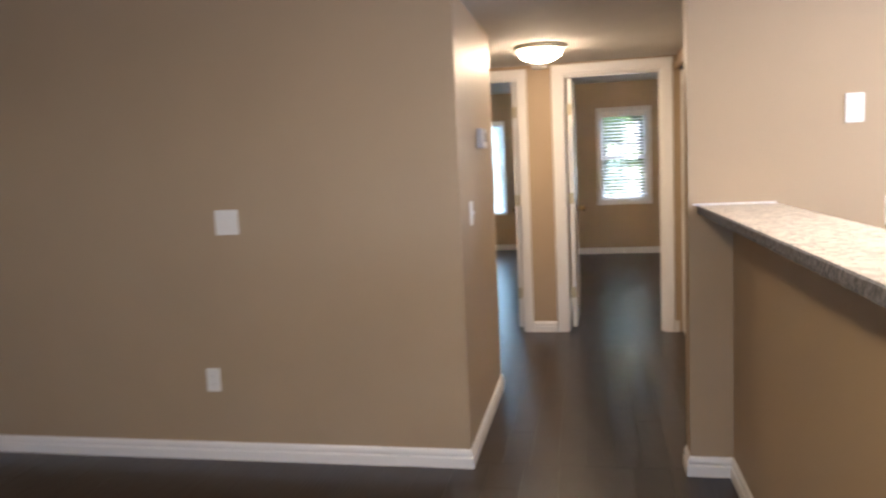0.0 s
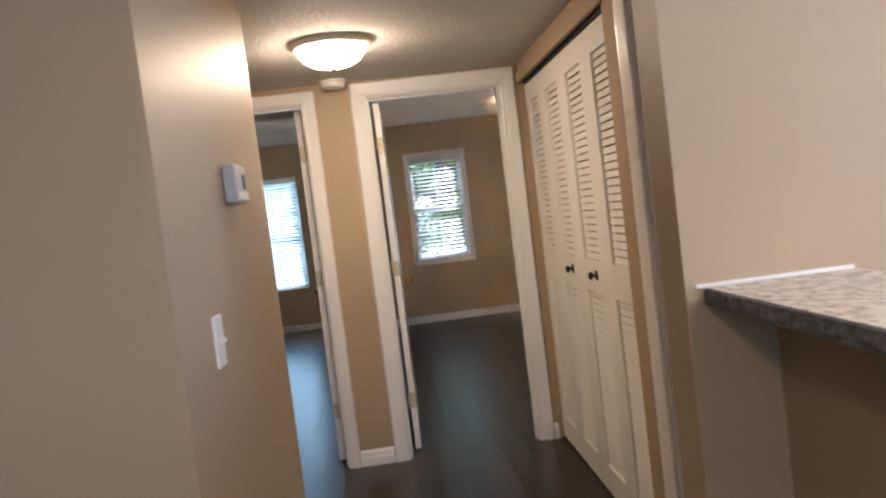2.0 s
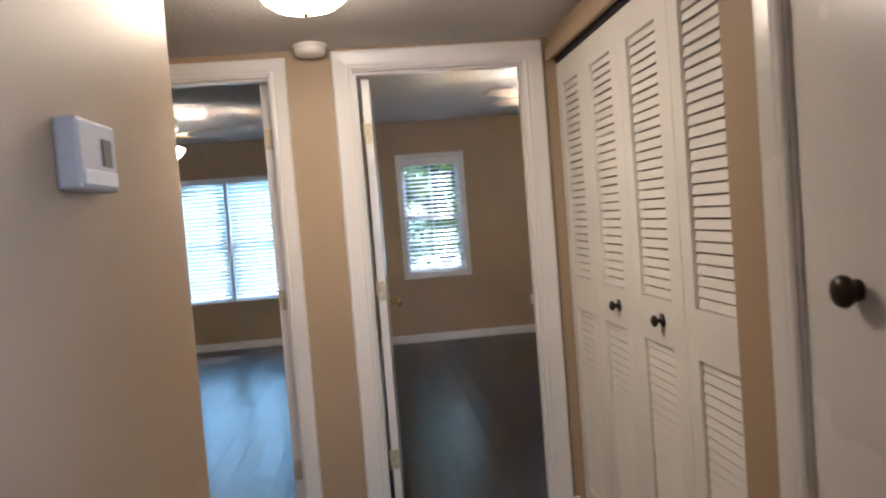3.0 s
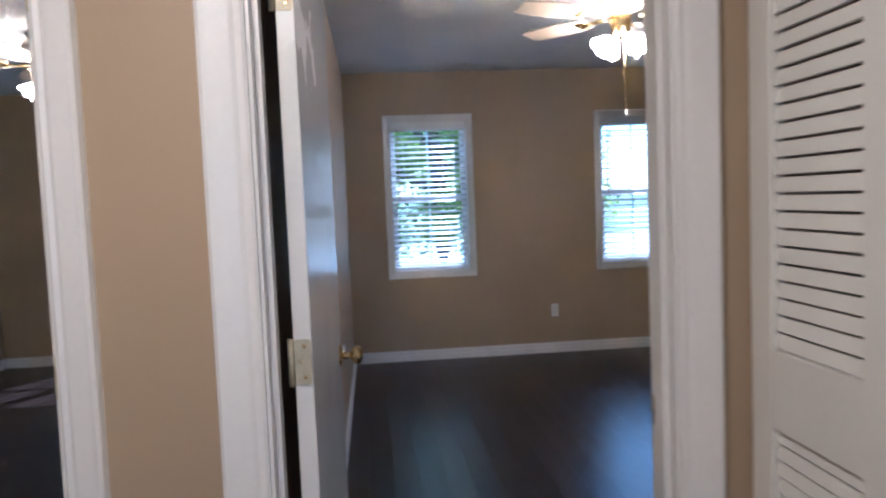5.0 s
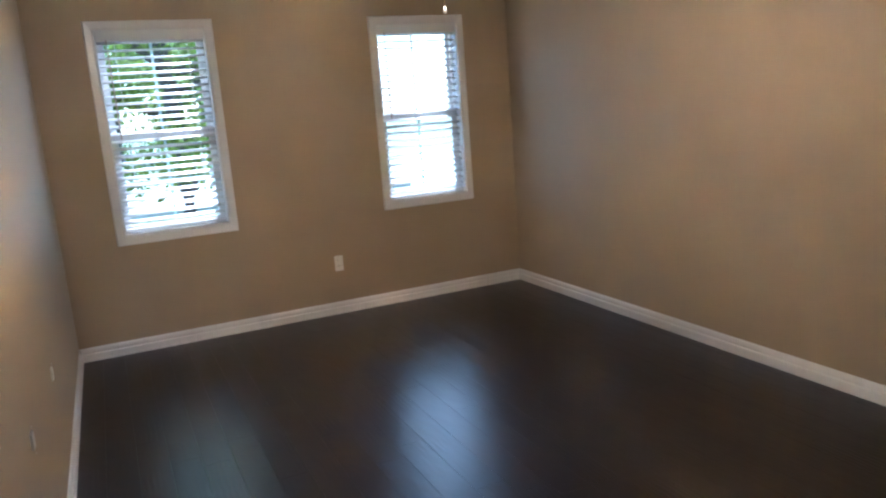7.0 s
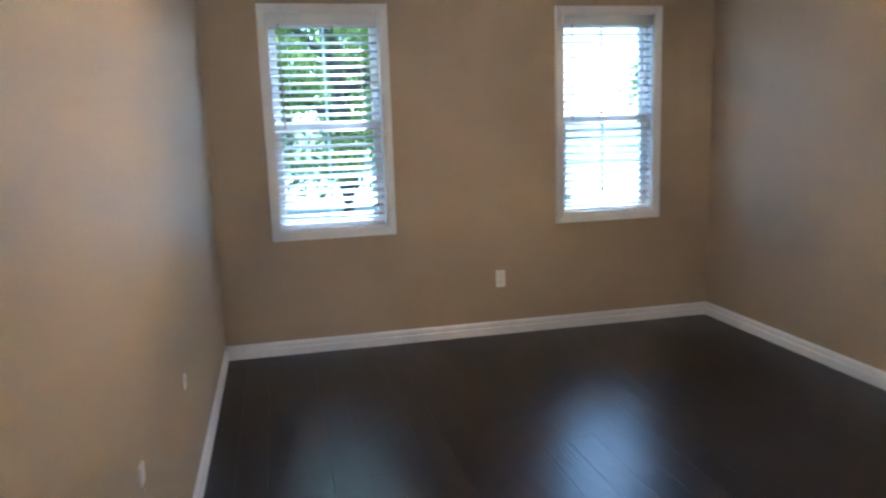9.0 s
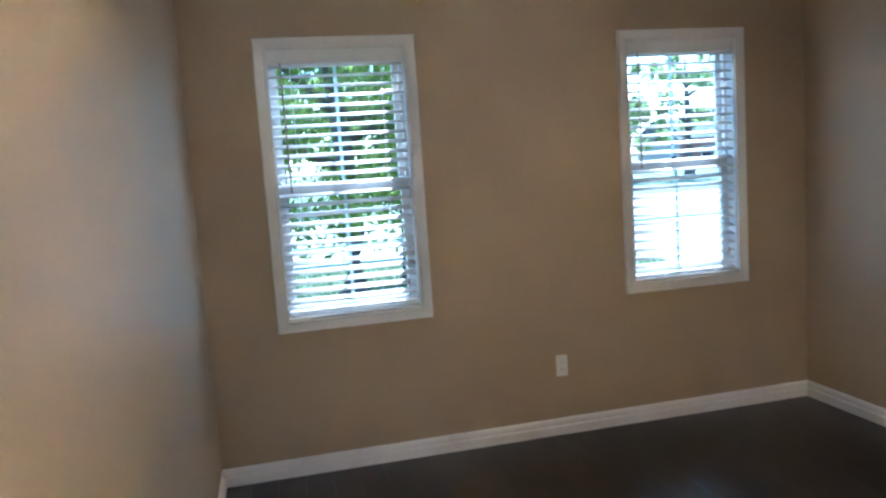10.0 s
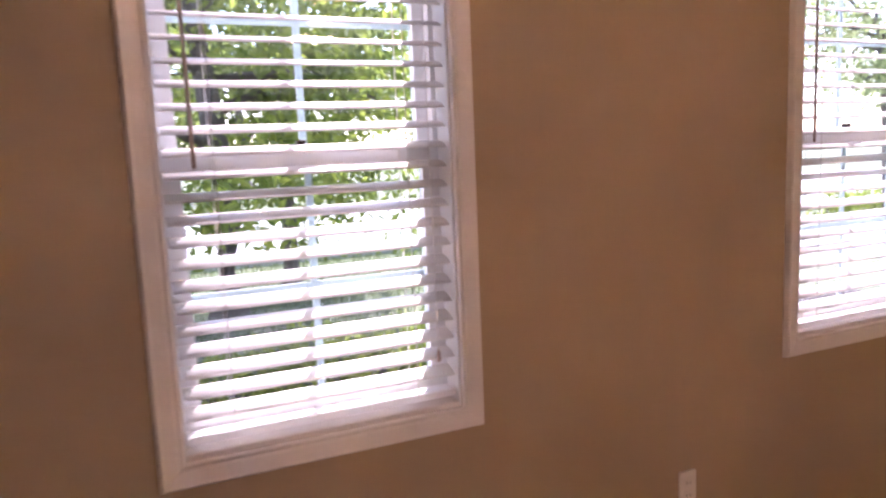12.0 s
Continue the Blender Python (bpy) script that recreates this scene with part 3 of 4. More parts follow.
def blind(w, wall0, tilt, label, pitch=0.0462, depth=0.050, wand=True):
    """A lowered slat blind in the hole w: valance, slats, bottom rail, ladder cords, lift cord and wand."""
    x0, x1, z0, z1 = w
    c, wide, y = (x0 + x1) / 2, x1 - x0 - 0.018, wall0 + 0.036
    d = thing("window_blind", label, "blind", pose(c, y, z1))
    part("valance", bevelled(boxes((-wide / 2 - 0.002, wide / 2 + 0.002, -0.033, -0.024, -0.066, -0.004)), 0.002, 2), SLAT, d)
    part("head_rail", boxes((-wide / 2, wide / 2, -0.022, 0.026, -0.046, -0.006)), SLAT, d)
    n = int((z1 - z0 - 0.10) / pitch)
    first = None
    rnd = random.Random(round(c * 100))
    for i in range(n):
        m = pose(rnd.uniform(-0.001, 0.001), 0, -0.075 - i * pitch, tilt + rnd.uniform(-1.2, 1.2), rnd.uniform(-0.12, 0.12), 0)
        if first is None:
            first = part("slat", slat_mesh(wide, depth), SLAT, d, m=m, smooth=True)
        else:
            again(first, m)
    zb = -0.075 - n * pitch
    part("bottom_rail", bevelled(boxes((-wide / 2, wide / 2, -0.024, 0.024, zb - 0.014, zb + 0.004)), 0.003, 2), SLAT, d)
    for x in (-wide * 0.34, wide * 0.34):
        for yy in (-0.027, 0.027):
            part("ladder_cord", tube(((x, yy, -0.05), (x, yy, zb)), (0.0011, 0.0011), 5), CORD, d)
    if wand:
        part("wand", tube(((-wide * 0.41, -0.034, -0.06), (-wide * 0.405, -0.034, -0.66)), (0.0035, 0.0045), 8), WAND, d, "thin brown tilt wand")
        x = wide * 0.42
        part("lift_cord", tube(((x, -0.033, -0.06), (x + 0.004, -0.033, zb + 0.11)), (0.0012, 0.0012), 5), CORD, d)
        part("cord_tassel", lathe(((0.0, 0.0), (0.006, 0.002), (0.005, 0.018), (0.002, 0.030), (0.0, 0.031)), 10), WAND, d, m=pose(x + 0.004, -0.033, zb + 0.08), smooth=True)
    return d


sash_window("window_1", W1, 4.90, 5.04, "white double-hung window with moulded casing, garden view")
sash_window("window_2", W2, 4.90, 5.04, "white double-hung window near the corner, overexposed view")
blind(W1, 4.90, 19, "lowered white slat blind with open slats in garden window")
blind(W2, 4.90, 19, "lowered white slat blind with open slats near corner")
sash_window("window_3", (WL[0], (WL[0] + WL[1]) / 2 - 0.012, WL[2], WL[3]), 5.60, 5.74, "white window of the other bedroom, blown out by daylight", False)
sash_window("window_4", ((WL[0] + WL[1]) / 2 + 0.012, WL[1], WL[2], WL[3]), 5.60, 5.74, "white twin window of the other bedroom, blown out by daylight", False)
structure("window_mullion", boxes(((WL[0] + WL[1]) / 2 - 0.012, (WL[0] + WL[1]) / 2 + 0.012, 5.602, 5.73, WL[2], WL[3])), TRIM, "white post between the twin windows", "mullion")
blind((WL[0], (WL[0] + WL[1]) / 2 - 0.012, WL[2], WL[3]), 5.60, 58, "lowered white slat blind in the other bedroom", wand=False)
blind(((WL[0] + WL[1]) / 2 + 0.012, WL[1], WL[2], WL[3]), 5.60, 58, "lowered white slat blind in the other bedroom", wand=False)
# kitchen window out of view, added as the opening for the daylight lamp
kw = thing("unseen_kitchen_window", "unseen kitchen window, added to hold the daylight lamp", "window", kind="structure")
part("window_frame", boxes((3.37, 3.43, -5.4, -3.8, 1.0, 1.05), (3.37, 3.43, -5.4, -3.8, 2.05, 2.1), (3.37, 3.43, -5.4, -5.35, 1.05, 2.05), (3.37, 3.43, -3.85, -3.8, 1.05, 2.05), (3.37, 3.43, -4.62, -4.58, 1.05, 2.05)), VINYL, kw)
g = part("pane", boxes((3.395, 3.40, -5.35, -3.85, 1.05, 2.05)), GLASS, kw)
g.visible_shadow = False
# patio door out of view, added so that daylight reaches the hall from behind
lw = thing("unseen_patio_door", "unseen sliding glass patio door, added for daylight from behind", "patio door", kind="structure")
part("door_frame", boxes((-0.6, 1.2, -9.09, -9.03, 0.02, 0.08), (-0.6, 1.2, -9.09, -9.03, 2.04, 2.10), (-0.6, -0.54, -9.09, -9.03, 0.08, 2.04), (1.14, 1.2, -9.09, -9.03, 0.08, 2.04), (0.26, 0.34, -9.09, -9.03, 0.08, 2.04)), VINYL, lw)
g = part("pane", boxes((-0.54, 0.26, -9.065, -9.06, 0.08, 2.04)), GLASS, lw)
g.visible_shadow = False
g = part("pane", boxes((0.34, 1.14, -9.065, -9.06, 0.08, 2.04)), GLASS, lw)
g.visible_shadow = False


# ---- hall: closet, utility door, lamp, wall plates ----
def bifold_leaf(group, m, width, knob):
    """One louvred leaf: leaf along -y from the origin, face at x = 0 towards -x. knob: its place along the leaf, or None."""
    d = thing("bifold_door_panel", "cream painted louvred bifold closet door panel" + (" with dark knob" if knob else ""), "closet door", m, group)
    h, s0, s1, top, mid0, mid1, bot = 2.005, 0.070, 0.090, 0.100, 0.945, 1.085, 0.14
    part("stile", bevelled(boxes((0, 0.028, -s0, -0.0015, 0.01, h)), 0.0015, 1), LOUVER, d)
    part("stile", bevelled(boxes((0, 0.028, -width + 0.0015, -width + s1, 0.01, h)), 0.0015, 1), LOUVER, d)
    for a, b in ((h - top, h), (mid0, mid1), (0.01, bot)):
        part("rail", boxes((0.001, 0.027, -width + s1, -s0, a, b)), LOUVER, d)
    first = None
    for lo, hi in ((bot, mid0), (mid1, h - top)):
        n = int((hi - lo) / 0.0295)
        step = (hi - lo) / n
        for i in range(n):
            mm = pose(0.015, (s1 - s0 - width) / 2, lo + (i + 0.5) * step, 0, -78, 0)
            if first is None:
                first = part("louver_slat", boxes((-0.0127, 0.0127, -(width - s0 - s1) / 2, (width - s0 - s1) / 2, -0.0030, 0.0030)), LOUVER, d, m=mm)
            else:
                again(first, mm)
    if knob:
        part("knob", lathe(((0, 0), (0.021, 0.0), (0.022, 0.003), (0.008, 0.006), (0.007, 0.016), (0.016, 0.021), (0.018, 0.028), (0.012, 0.034), (0, 0.036)), 20), BRONZE, d, "small round dark bronze knob", True, m=pose(0, -knob, 1.022, 0, -90, 0))
    return d


PANEL = 0.40
for i, knob in enumerate((None, 0.240, 0.235, None)):
    bifold_leaf("bifold closet door panels", pose(0.877, -0.003 - i * PANEL, 0), PANEL, knob)
trim = thing("closet_trim", "cream closet opening trim with top track board", "trim", kind="structure")
part("track_board", bevelled(boxes((0.833, 0.850, -1.60, -0.004, 2.022, 2.075)), 0.003, 2), PAINT, trim, "tan painted track board")
part("track", boxes((0.874, 0.908, -1.60, -0.004, 2.012, 2.034)), SLOT, trim)

utility = thing("utility_door", "white painted utility closet door with dark knob", "door")
part("leaf", bevelled(boxes((0.860, 0.895, -2.44, -1.815, 0.012, 2.03)), 0.002, 2), DOORW, utility)
part("knob", lathe(((0.0, 0.0), (0.020, 0.0), (0.020, 0.003), (0.012, 0.006), (0.014, 0.014), (0.026, 0.020), (0.030, 0.028), (0.026, 0.037), (0.014, 0.042), (0.0, 0.043)), 24), BRONZE, utility, "round dark bronze knob", True, m=pose(0.860, -1.975, 1.205, 0, -90, 0))
grille = part("vent_grille", boxes((0.848, 0.860, -2.40, -1.87, 0.52, 0.56), (0.848, 0.860, -2.40, -1.87, 0.10, 0.14), (0.848, 0.860, -1.91, -1.87, 0.14, 0.52), (0.848, 0.860, -2.40, -2.36, 0.14, 0.52)), LOUVER, utility, "cream framed return-air grille")
for i in range(16):
    part("vane", boxes((-0.004, 0.004, -0.225, 0.225, -0.0012, 0.0012)), LOUVER, grille, m=pose(0.855, -2.135, 0.155 + i * 0.0235, 0, -35, 0))
d3 = thing("door_3", "white cased utility closet doorway", "doorway", kind="structure")
part("jamb", boxes((0.852, 0.95, -1.812, -1.790, 0, 2.05)), TRIM, d3)
part("jamb", boxes((0.852, 0.95, -2.460, -2.442, 0, 2.05)), TRIM, d3)
part("head_jamb", boxes((0.852, 0.95, -2.442, -1.812, 2.032, 2.05)), TRIM, d3)
cas = casing((1.806, 2.448, 0, 2.036), 0.0, -1, 0.078, False)
bmesh.ops.transform(cas, matrix=Matrix(((0, 1, 0, 0.85), (-1, 0, 0, 0), (0, 0, 1, 0), (0, 0, 0, 1))), verts=list(cas.verts))
part("casing", cas, TRIM, d3)

dome = thing("ceiling_light", "lit flush dome light with white metal ring on hall ceiling", "ceiling light", pose(-0.115, -0.93, CEIL_HALL))
part("ring", lathe(((0.0, 0.0), (0.172, 0.0), (0.176, -0.008), (0.168, -0.022), (0.150, -0.030), (0.143, -0.026), (0.0, -0.024)), 48), FANWHITE, dome, "cream metal ring", True)
part("glass_dome", lathe(((0.142, -0.027), (0.138, -0.045), (0.122, -0.070), (0.092, -0.090), (0.052, -0.102), (0.0, -0.106)), 48), SHADE, dome, "glowing frosted glass dome", True)
part("finial", lathe(((0.006, -0.104), (0.009, -0.110), (0.005, -0.118), (0.0, -0.120)), 12), BRASS, dome, smooth=True)

living = thing("ceiling_light", "lit flush dome light on living room ceiling", "ceiling light", pose(-0.4, -5.2, CEIL_LIVING))
part("ring", lathe(((0.0, 0.0), (0.172, 0.0), (0.176, -0.008), (0.168, -0.022), (0.150, -0.030), (0.143, -0.026), (0.0, -0.024)), 48), FANWHITE, living, "cream metal ring", True)
part("glass_dome", lathe(((0.142, -0.027), (0.138, -0.045), (0.122, -0.070), (0.092, -0.090), (0.052, -0.102), (0.0, -0.106)), 48), LIVINGSHADE, living, "glowing frosted glass dome", True)

smoke = thing("smoke_detector", "round off-white smoke detector on hall ceiling", "smoke detector", pose(-0.17, -0.085, CEIL_HALL))
part("base", lathe(((0.0, 0.0), (0.070, 0.0), (0.070, -0.010), (0.060, -0.012), (0.0, -0.012)), 32), PLASTIC, smoke, smooth=False)
part("cover", lathe(((0.062, -0.012), (0.064, -0.030), (0.056, -0.042), (0.030, -0.046), (0.0, -0.046)), 32), PLASTIC, smoke, smooth=True)

thermo = thing("thermostat", "grey-white wall thermostat with small dark display", "thermostat", pose(-0.38, -2.065, 1.514, 0, 0, 90))
part("body", bevelled(boxes((-0.072, 0.072, -0.034, 0.0, -0.050, 0.050)), 0.006, 3), GREYPLASTIC, thermo)
part("display", boxes((0.012, 0.048, -0.0355, -0.034, -0.014, 0.026)), DARKGLASS, thermo, "dark display")
part("cover_flap", bevelled(boxes((-0.062, 0.062, -0.0365, -0.034, -0.043, -0.022)), 0.001, 1), PLASTIC, thermo)


def plate(name, label, category, m, w=0.07, h=0.115, kind="blank"):
    """A wall plate facing -y at m, with a toggle, sockets or screws."""
    d = thing(name, label, category, m)
    part("cover_plate", rounded_plate(w, h, 0.006, 0.006), PLASTIC, d)
    if kind == "switch":
        part("toggle_frame", boxes((-0.006, 0.006, -0.0075, -0.006, -0.013, 0.013)), PLASTIC, d)
        part("toggle", bevelled(boxes((-0.004, 0.004, -0.016, -0.0, -0.005, 0.005)), 0.001, 1), PLASTIC, d, m=pose(0, -0.004, -0.003, -25, 0, 0))
    if kind == "outlet":
        for z in (0.020, -0.020):
            s = part("socket", rounded_plate(0.034, 0.028, 0.002, 0.012), PLASTIC, d, m=pose(0, -0.006, z))
            part("slot", boxes((-0.0075, -0.0055, -0.0024, -0.0018, -0.004, 0.006), (0.0055, 0.0075, -0.0024, -0.0018, -0.004, 0.005)), SLOT, s)
    if kind == "double":
        for x in (-0.023, 0.023):
            part("toggle", bevelled(boxes((x - 0.004, x + 0.004, -0.014, -0.006, -0.005, 0.007)), 0.001, 1), PLASTIC, d)
    for z in ((0.0,) if kind == "outlet" else (0.042, -0.042)):
        part("screw", lathe(((0.0, 0.0), (0.003, 0.0), (0.002, 0.001), (0.0, 0.001)), 8), TRIM, d, m=pose(0, -0.006, z, 90))
    return d


plate("light_switch", "white toggle switch plate on hall wall", "light switch", pose(-0.38, -2.41, 1.15, 0, 0, 90), kind="switch")
plate("light_switch", "white double switch plate on living room wall", "light switch", pose(-1.50, -2.70, 1.165), 0.116, 0.118, "double")
plate("wall_outlet", "white wall outlet low on living room wall", "outlet", pose(-1.635, -2.70, 0.40), kind="outlet")
plate("cover_plate_blank", "white blank plate high on kitchen wall", "wall plate", pose(1.208, -2.70, 1.535))
plate("wall_outlet", "white wall outlet above granite bar", "outlet", pose(1.36, -2.70, 1.127), kind="outlet")
plate("wall_outlet", "white wall outlet between bedroom windows", "outlet", pose(1.730, 4.90, 0.370), 0.062, 0.112, "outlet")
plate("wall_outlet", "white wall outlet low in other bedroom", "outlet", pose(-2.53, 5.60, 0.38), kind="outlet")
plate("cable_plate", "small white cable plate on bedroom side wall", "wall plate", pose(-0.015, 3.07, 0.50, 0, 0, 90), 0.05, 0.05)
plate("cable_plate", "small white cable plate on bedroom side wall", "wall plate", pose(-0.015, 2.22, 0.56, 0, 0, 90), 0.05, 0.05)

# two small dark discs for the nail marks on the wall
for x, z in ((-2.56, 1.80), (-2.47, 1.85)):
    anchor = thing("nail_mark", "small dark nail mark on tan wall", "wall anchor", pose(x, 5.60, z, 90))
    part("collar", lathe(((0.0, 0.0), (0.010, 0.0), (0.009, 0.003), (0.004, 0.003), (0.0, 0.001)), 12), SLOT, anchor)

# granite bar with a chiselled front edge
bar = thing("granite_bar_top", "speckled granite bar top with rough dark edge on half wall", "countertop", pose(0.615, -2.702, 1.135))
part("slab", bevelled(boxes((0.006, 0.307, -3.898, 0.0, 0.0, 0.035)), 0.0015, 1), GRANITE, bar, "polished speckled granite slab")
rough = bmesh.new()
rows = []
for k in range(261):
    y = -3.898 * k / 260
    row = []
    for q, (x, z) in enumerate(((0.006, 0.0), (0.001, 0.003), (0.0, 0.012), (0.001, 0.024), (0.0015, 0.032), (0.006, 0.035))):
        d = 0.0045 * noise.noise((0.0, y * 38, q * 1.7)) if 0 < q < 5 else 0.0
        row.append(rough.verts.new((x - abs(d), y, z + (0.3 * d if 0 < q < 5 else 0.0))))
    rows.append(row)
for p, q in zip(rows, rows[1:]):
    for k in range(5):
        rough.faces.new((p[k], p[k + 1], q[k + 1], q[k]))
rough.faces.new(rows[0])
rough.faces.new(rows[-1][::-1])
bmesh.ops.recalc_face_normals(rough, faces=list(rough.faces))
part("rough_edge", rough, ROUGHSTONE, bar, "dark chiselled stone edge")
caulk = structure("caulk_line", bevelled(boxes((0.60, 0.921, -2.7065, -2.7005, 1.1705, 1.178)), 0.0015, 1), TRIM, "white caulk line where granite meets the wall", "caulk")
kl = thing("kitchen_light", "lit rectangular kitchen ceiling light", "ceiling light", pose(1.55, -4.0, CEIL_LIVING))
part("frame", boxes((-0.33, 0.33, -0.33, -0.30, -0.05, 0), (-0.33, 0.33, 0.30, 0.33, -0.05, 0), (-0.33, -0.30, -0.30, 0.30, -0.05, 0), (0.30, 0.33, -0.30, 0.30, -0.05, 0)), TRIM, kl)
part("diffuser", boxes((-0.299, 0.299, -0.299, 0.299, -0.046, -0.03)), KITCHENLIGHT, kl, "glowing diffuser")


# ---- ceiling fans ----
def ceiling_fan(label, m, glass, turn):
    """A hugger fan: canopy, motor, five blades on irons, light kit with four tulip shades and pull chains. Origin on the ceiling."""
    d = thing("ceiling_fan", label, "ceiling fan", m)
    part("canopy", lathe(((0.0, 0.0), (0.095, 0.0), (0.098, -0.012), (0.085, -0.045), (0.0, -0.045)), 32), FANWHITE, d, smooth=True)
    part("motor", lathe(((0.06, -0.045), (0.105, -0.055), (0.118, -0.075), (0.118, -0.135), (0.105, -0.155), (0.06, -0.165), (0.0, -0.165)), 40), FANWHITE, d, "cream motor housing", True)
    part("switch_housing", lathe(((0.0, -0.165), (0.055, -0.165), (0.055, -0.20), (0.046, -0.285), (0.033, -0.305), (0.0, -0.308)), 28), BRASS, d, "brass light kit housing", True)
    for i in range(5):
        a = turn + 72 * i
        blade = bmesh.new()
        n = 10
        edge = []
        for k in range(n + 1):
            u = k / n
            w = 0.055 + 0.016 * math.sin(math.pi * min(1, u * 1.05)) + 0.008 * u
            if u > 0.93:
                w *= 0.86
            edge.append((0.19 + 0.40 * u, w))
        tp = [(blade.verts.new((x, -w, 0.003)), blade.verts.new((x, w, 0.003))) for x, w in edge]
        bt = [(blade.verts.new((x, -w, -0.003)), blade.verts.new((x, w, -0.003))) for x, w in edge]
        for k in range(n):
            blade.faces.new((tp[k][0], tp[k + 1][0], tp[k + 1][1], tp[k][1]))
            blade.faces.new((bt[k][1], bt[k + 1][1], bt[k + 1][0], bt[k][0]))
            blade.faces.new((tp[k][0], bt[k][0], bt[k + 1][0], tp[k + 1][0]))
            blade.faces.new((tp[k][1], tp[k + 1][1], bt[k + 1][1], bt[k][1]))
        blade.faces.new((tp[0][0], tp[0][1], bt[0][1], bt[0][0]))
        blade.faces.new((tp[n][1], tp[n][0], bt[n][0], bt[n][1]))
        b = part("blade", blade, BLADE, d, m=pose(0, 0, -0.185, 0, 0, a) @ pose(0, 0, 0, 11, 0, 0))
        part("blade_iron", bevelled(boxes((0.085, 0.245, -0.016, 0.016, -0.010, -0.004), (0.20, 0.26, -0.035, 0.035, -0.0095, -0.0035)), 0.002, 1), BRASS, b, "brass blade iron")
    for i in range(4):
        a = 45 + 90 * i + turn
        base = pose(0, 0, -0.285, 0, 0, a) @ Matrix.Scale(0.76, 4)
        part("lamp_arm", tube([base @ Vector(p) for p in ((0.03, 0, 0.0), (0.06, 0, -0.006), (0.085, 0, -0.022))], (0.010, 0.010, 0.014), 10), BRASS, d, "brass lamp arm", True)
        sh = bmesh.new()
        prof = ((0.020, 0.0), (0.028, 0.012), (0.042, 0.035), (0.050, 0.060), (0.058, 0.085), (0.070, 0.102))
        seg = 28
        rings = []
        for k, (r, z) in enumerate(prof):
            f = k / (len(prof) - 1)
            rings.append([sh.verts.new(((r * (1 + 0.06 * f * f * math.cos(6 * 2 * math.pi * s / seg))) * math.cos(2 * math.pi * s / seg), (r * (1 + 0.06 * f * f * math.cos(6 * 2 * math.pi * s / seg))) * math.sin(2 * math.pi * s / seg), z + 0.006 * f * f * math.cos(6 * 2 * math.pi * s / seg))) for s in range(seg)])
        for r0, r1 in zip(rings, rings[1:]):
            for s in range(seg):
                sh.faces.new((r0[s], r0[(s + 1) % seg], r1[(s + 1) % seg], r1[s]))
        bmesh.ops.solidify(sh, geom=list(sh.faces), thickness=0.003)
        part("shade", sh, glass, d, "glowing frosted tulip glass shade", True, m=base @ pose(0.082, 0, -0.018, 0, 128, 0))
    part("pull_chain", tube(((0.02, 0.012, -0.28), (0.021, 0.012, -0.655)), (0.0022, 0.0022), 6), BRASS, d, "thin brass pull chain")
    part("chain_pull", lathe(((0.0, 0.0), (0.006, 0.003), (0.007, 0.014), (0.003, 0.026), (0.0, 0.027)), 12), TRIM, d, m=pose(0.021, 0.012, -0.686), smooth=True)
    return d


ceiling_fan("cream ceiling fan with four lit tulip shades and brass parts", pose(1.475, 2.35, CEIL_ROOM), FANSHADE, 56)
ceiling_fan("cream ceiling fan with four lit tulip shades in other bedroom", pose(-1.69, 3.30, CEIL_ROOM), FANSHADE2, 50)

# ---- outdoors ----
GROUND = -0.30
structure("ground", boxes((-400, 400, -400, 600, GROUND - 0.5, GROUND)), GRASS, "sunlit lawn reaching to the horizon", "ground")
structure("garden_bed", boxes((-6, 7.5, 5.76, 8.75, GROUND - 0.1, GROUND + 0.02)), MULCH, "shaded mulch bed along the house", "garden bed")
structure("road", boxes((-200, 200, 15.0, 27.0, GROUND - 0.2, GROUND + 0.012)), CONCRETE, "pale sunlit concrete road", "road")
structure("driveway", boxes((6.5, 12.5, 10.0, 14.99, GROUND - 0.2, GROUND + 0.010)), CONCRETE, "pale sunlit concrete drive", "driveway")
structure("kerb", bevelled(boxes((-200, 6.4, 14.82, 14.98, GROUND - 0.1, GROUND + 0.12), (12.6, 200, 14.82, 14.98, GROUND - 0.1, GROUND + 0.12)), 0.02, 2), CONCRETE, "pale concrete kerb", "kerb")


def leaf_cloud(name, centers, per, size, mat, parent, seed):
    """Many small bent leaves scattered in clumps, as one mesh."""
    r = np.random.RandomState(seed)
    verts, faces = [], []
    for (cx, cy, cz, rad) in centers:
        p = r.normal(size=(per, 3))
        p /= np.linalg.norm(p, axis=1)[:, None]
        p *= (rad * r.uniform(0.25, 1.0, size=per) ** 0.6)[:, None]
        p[:, 2] *= 0.75
        p += (cx, cy, cz)
        for c in p:
            a = r.normal(size=3)
            a /= np.linalg.norm(a)
            b = np.cross(a, r.normal(size=3))
            b /= np.linalg.norm(b) + 1e-9
            s = size * r.uniform(0.6, 1.3)
            n = np.cross(a, b) * s * 0.18
            k = len(verts)
            verts += [tuple(c - a * s), tuple(c + b * s * 0.45 + n), tuple(c + a * s), tuple(c - b * s * 0.45 + n)]
            faces.append((k, k + 1, k + 2, k + 3))
    me = bpy.data.meshes.new(name)
    me.from_pydata(verts, [], faces)
    me.materials.append(mat)
    ob = new(name, me)
    ob.parent = parent
    return ob


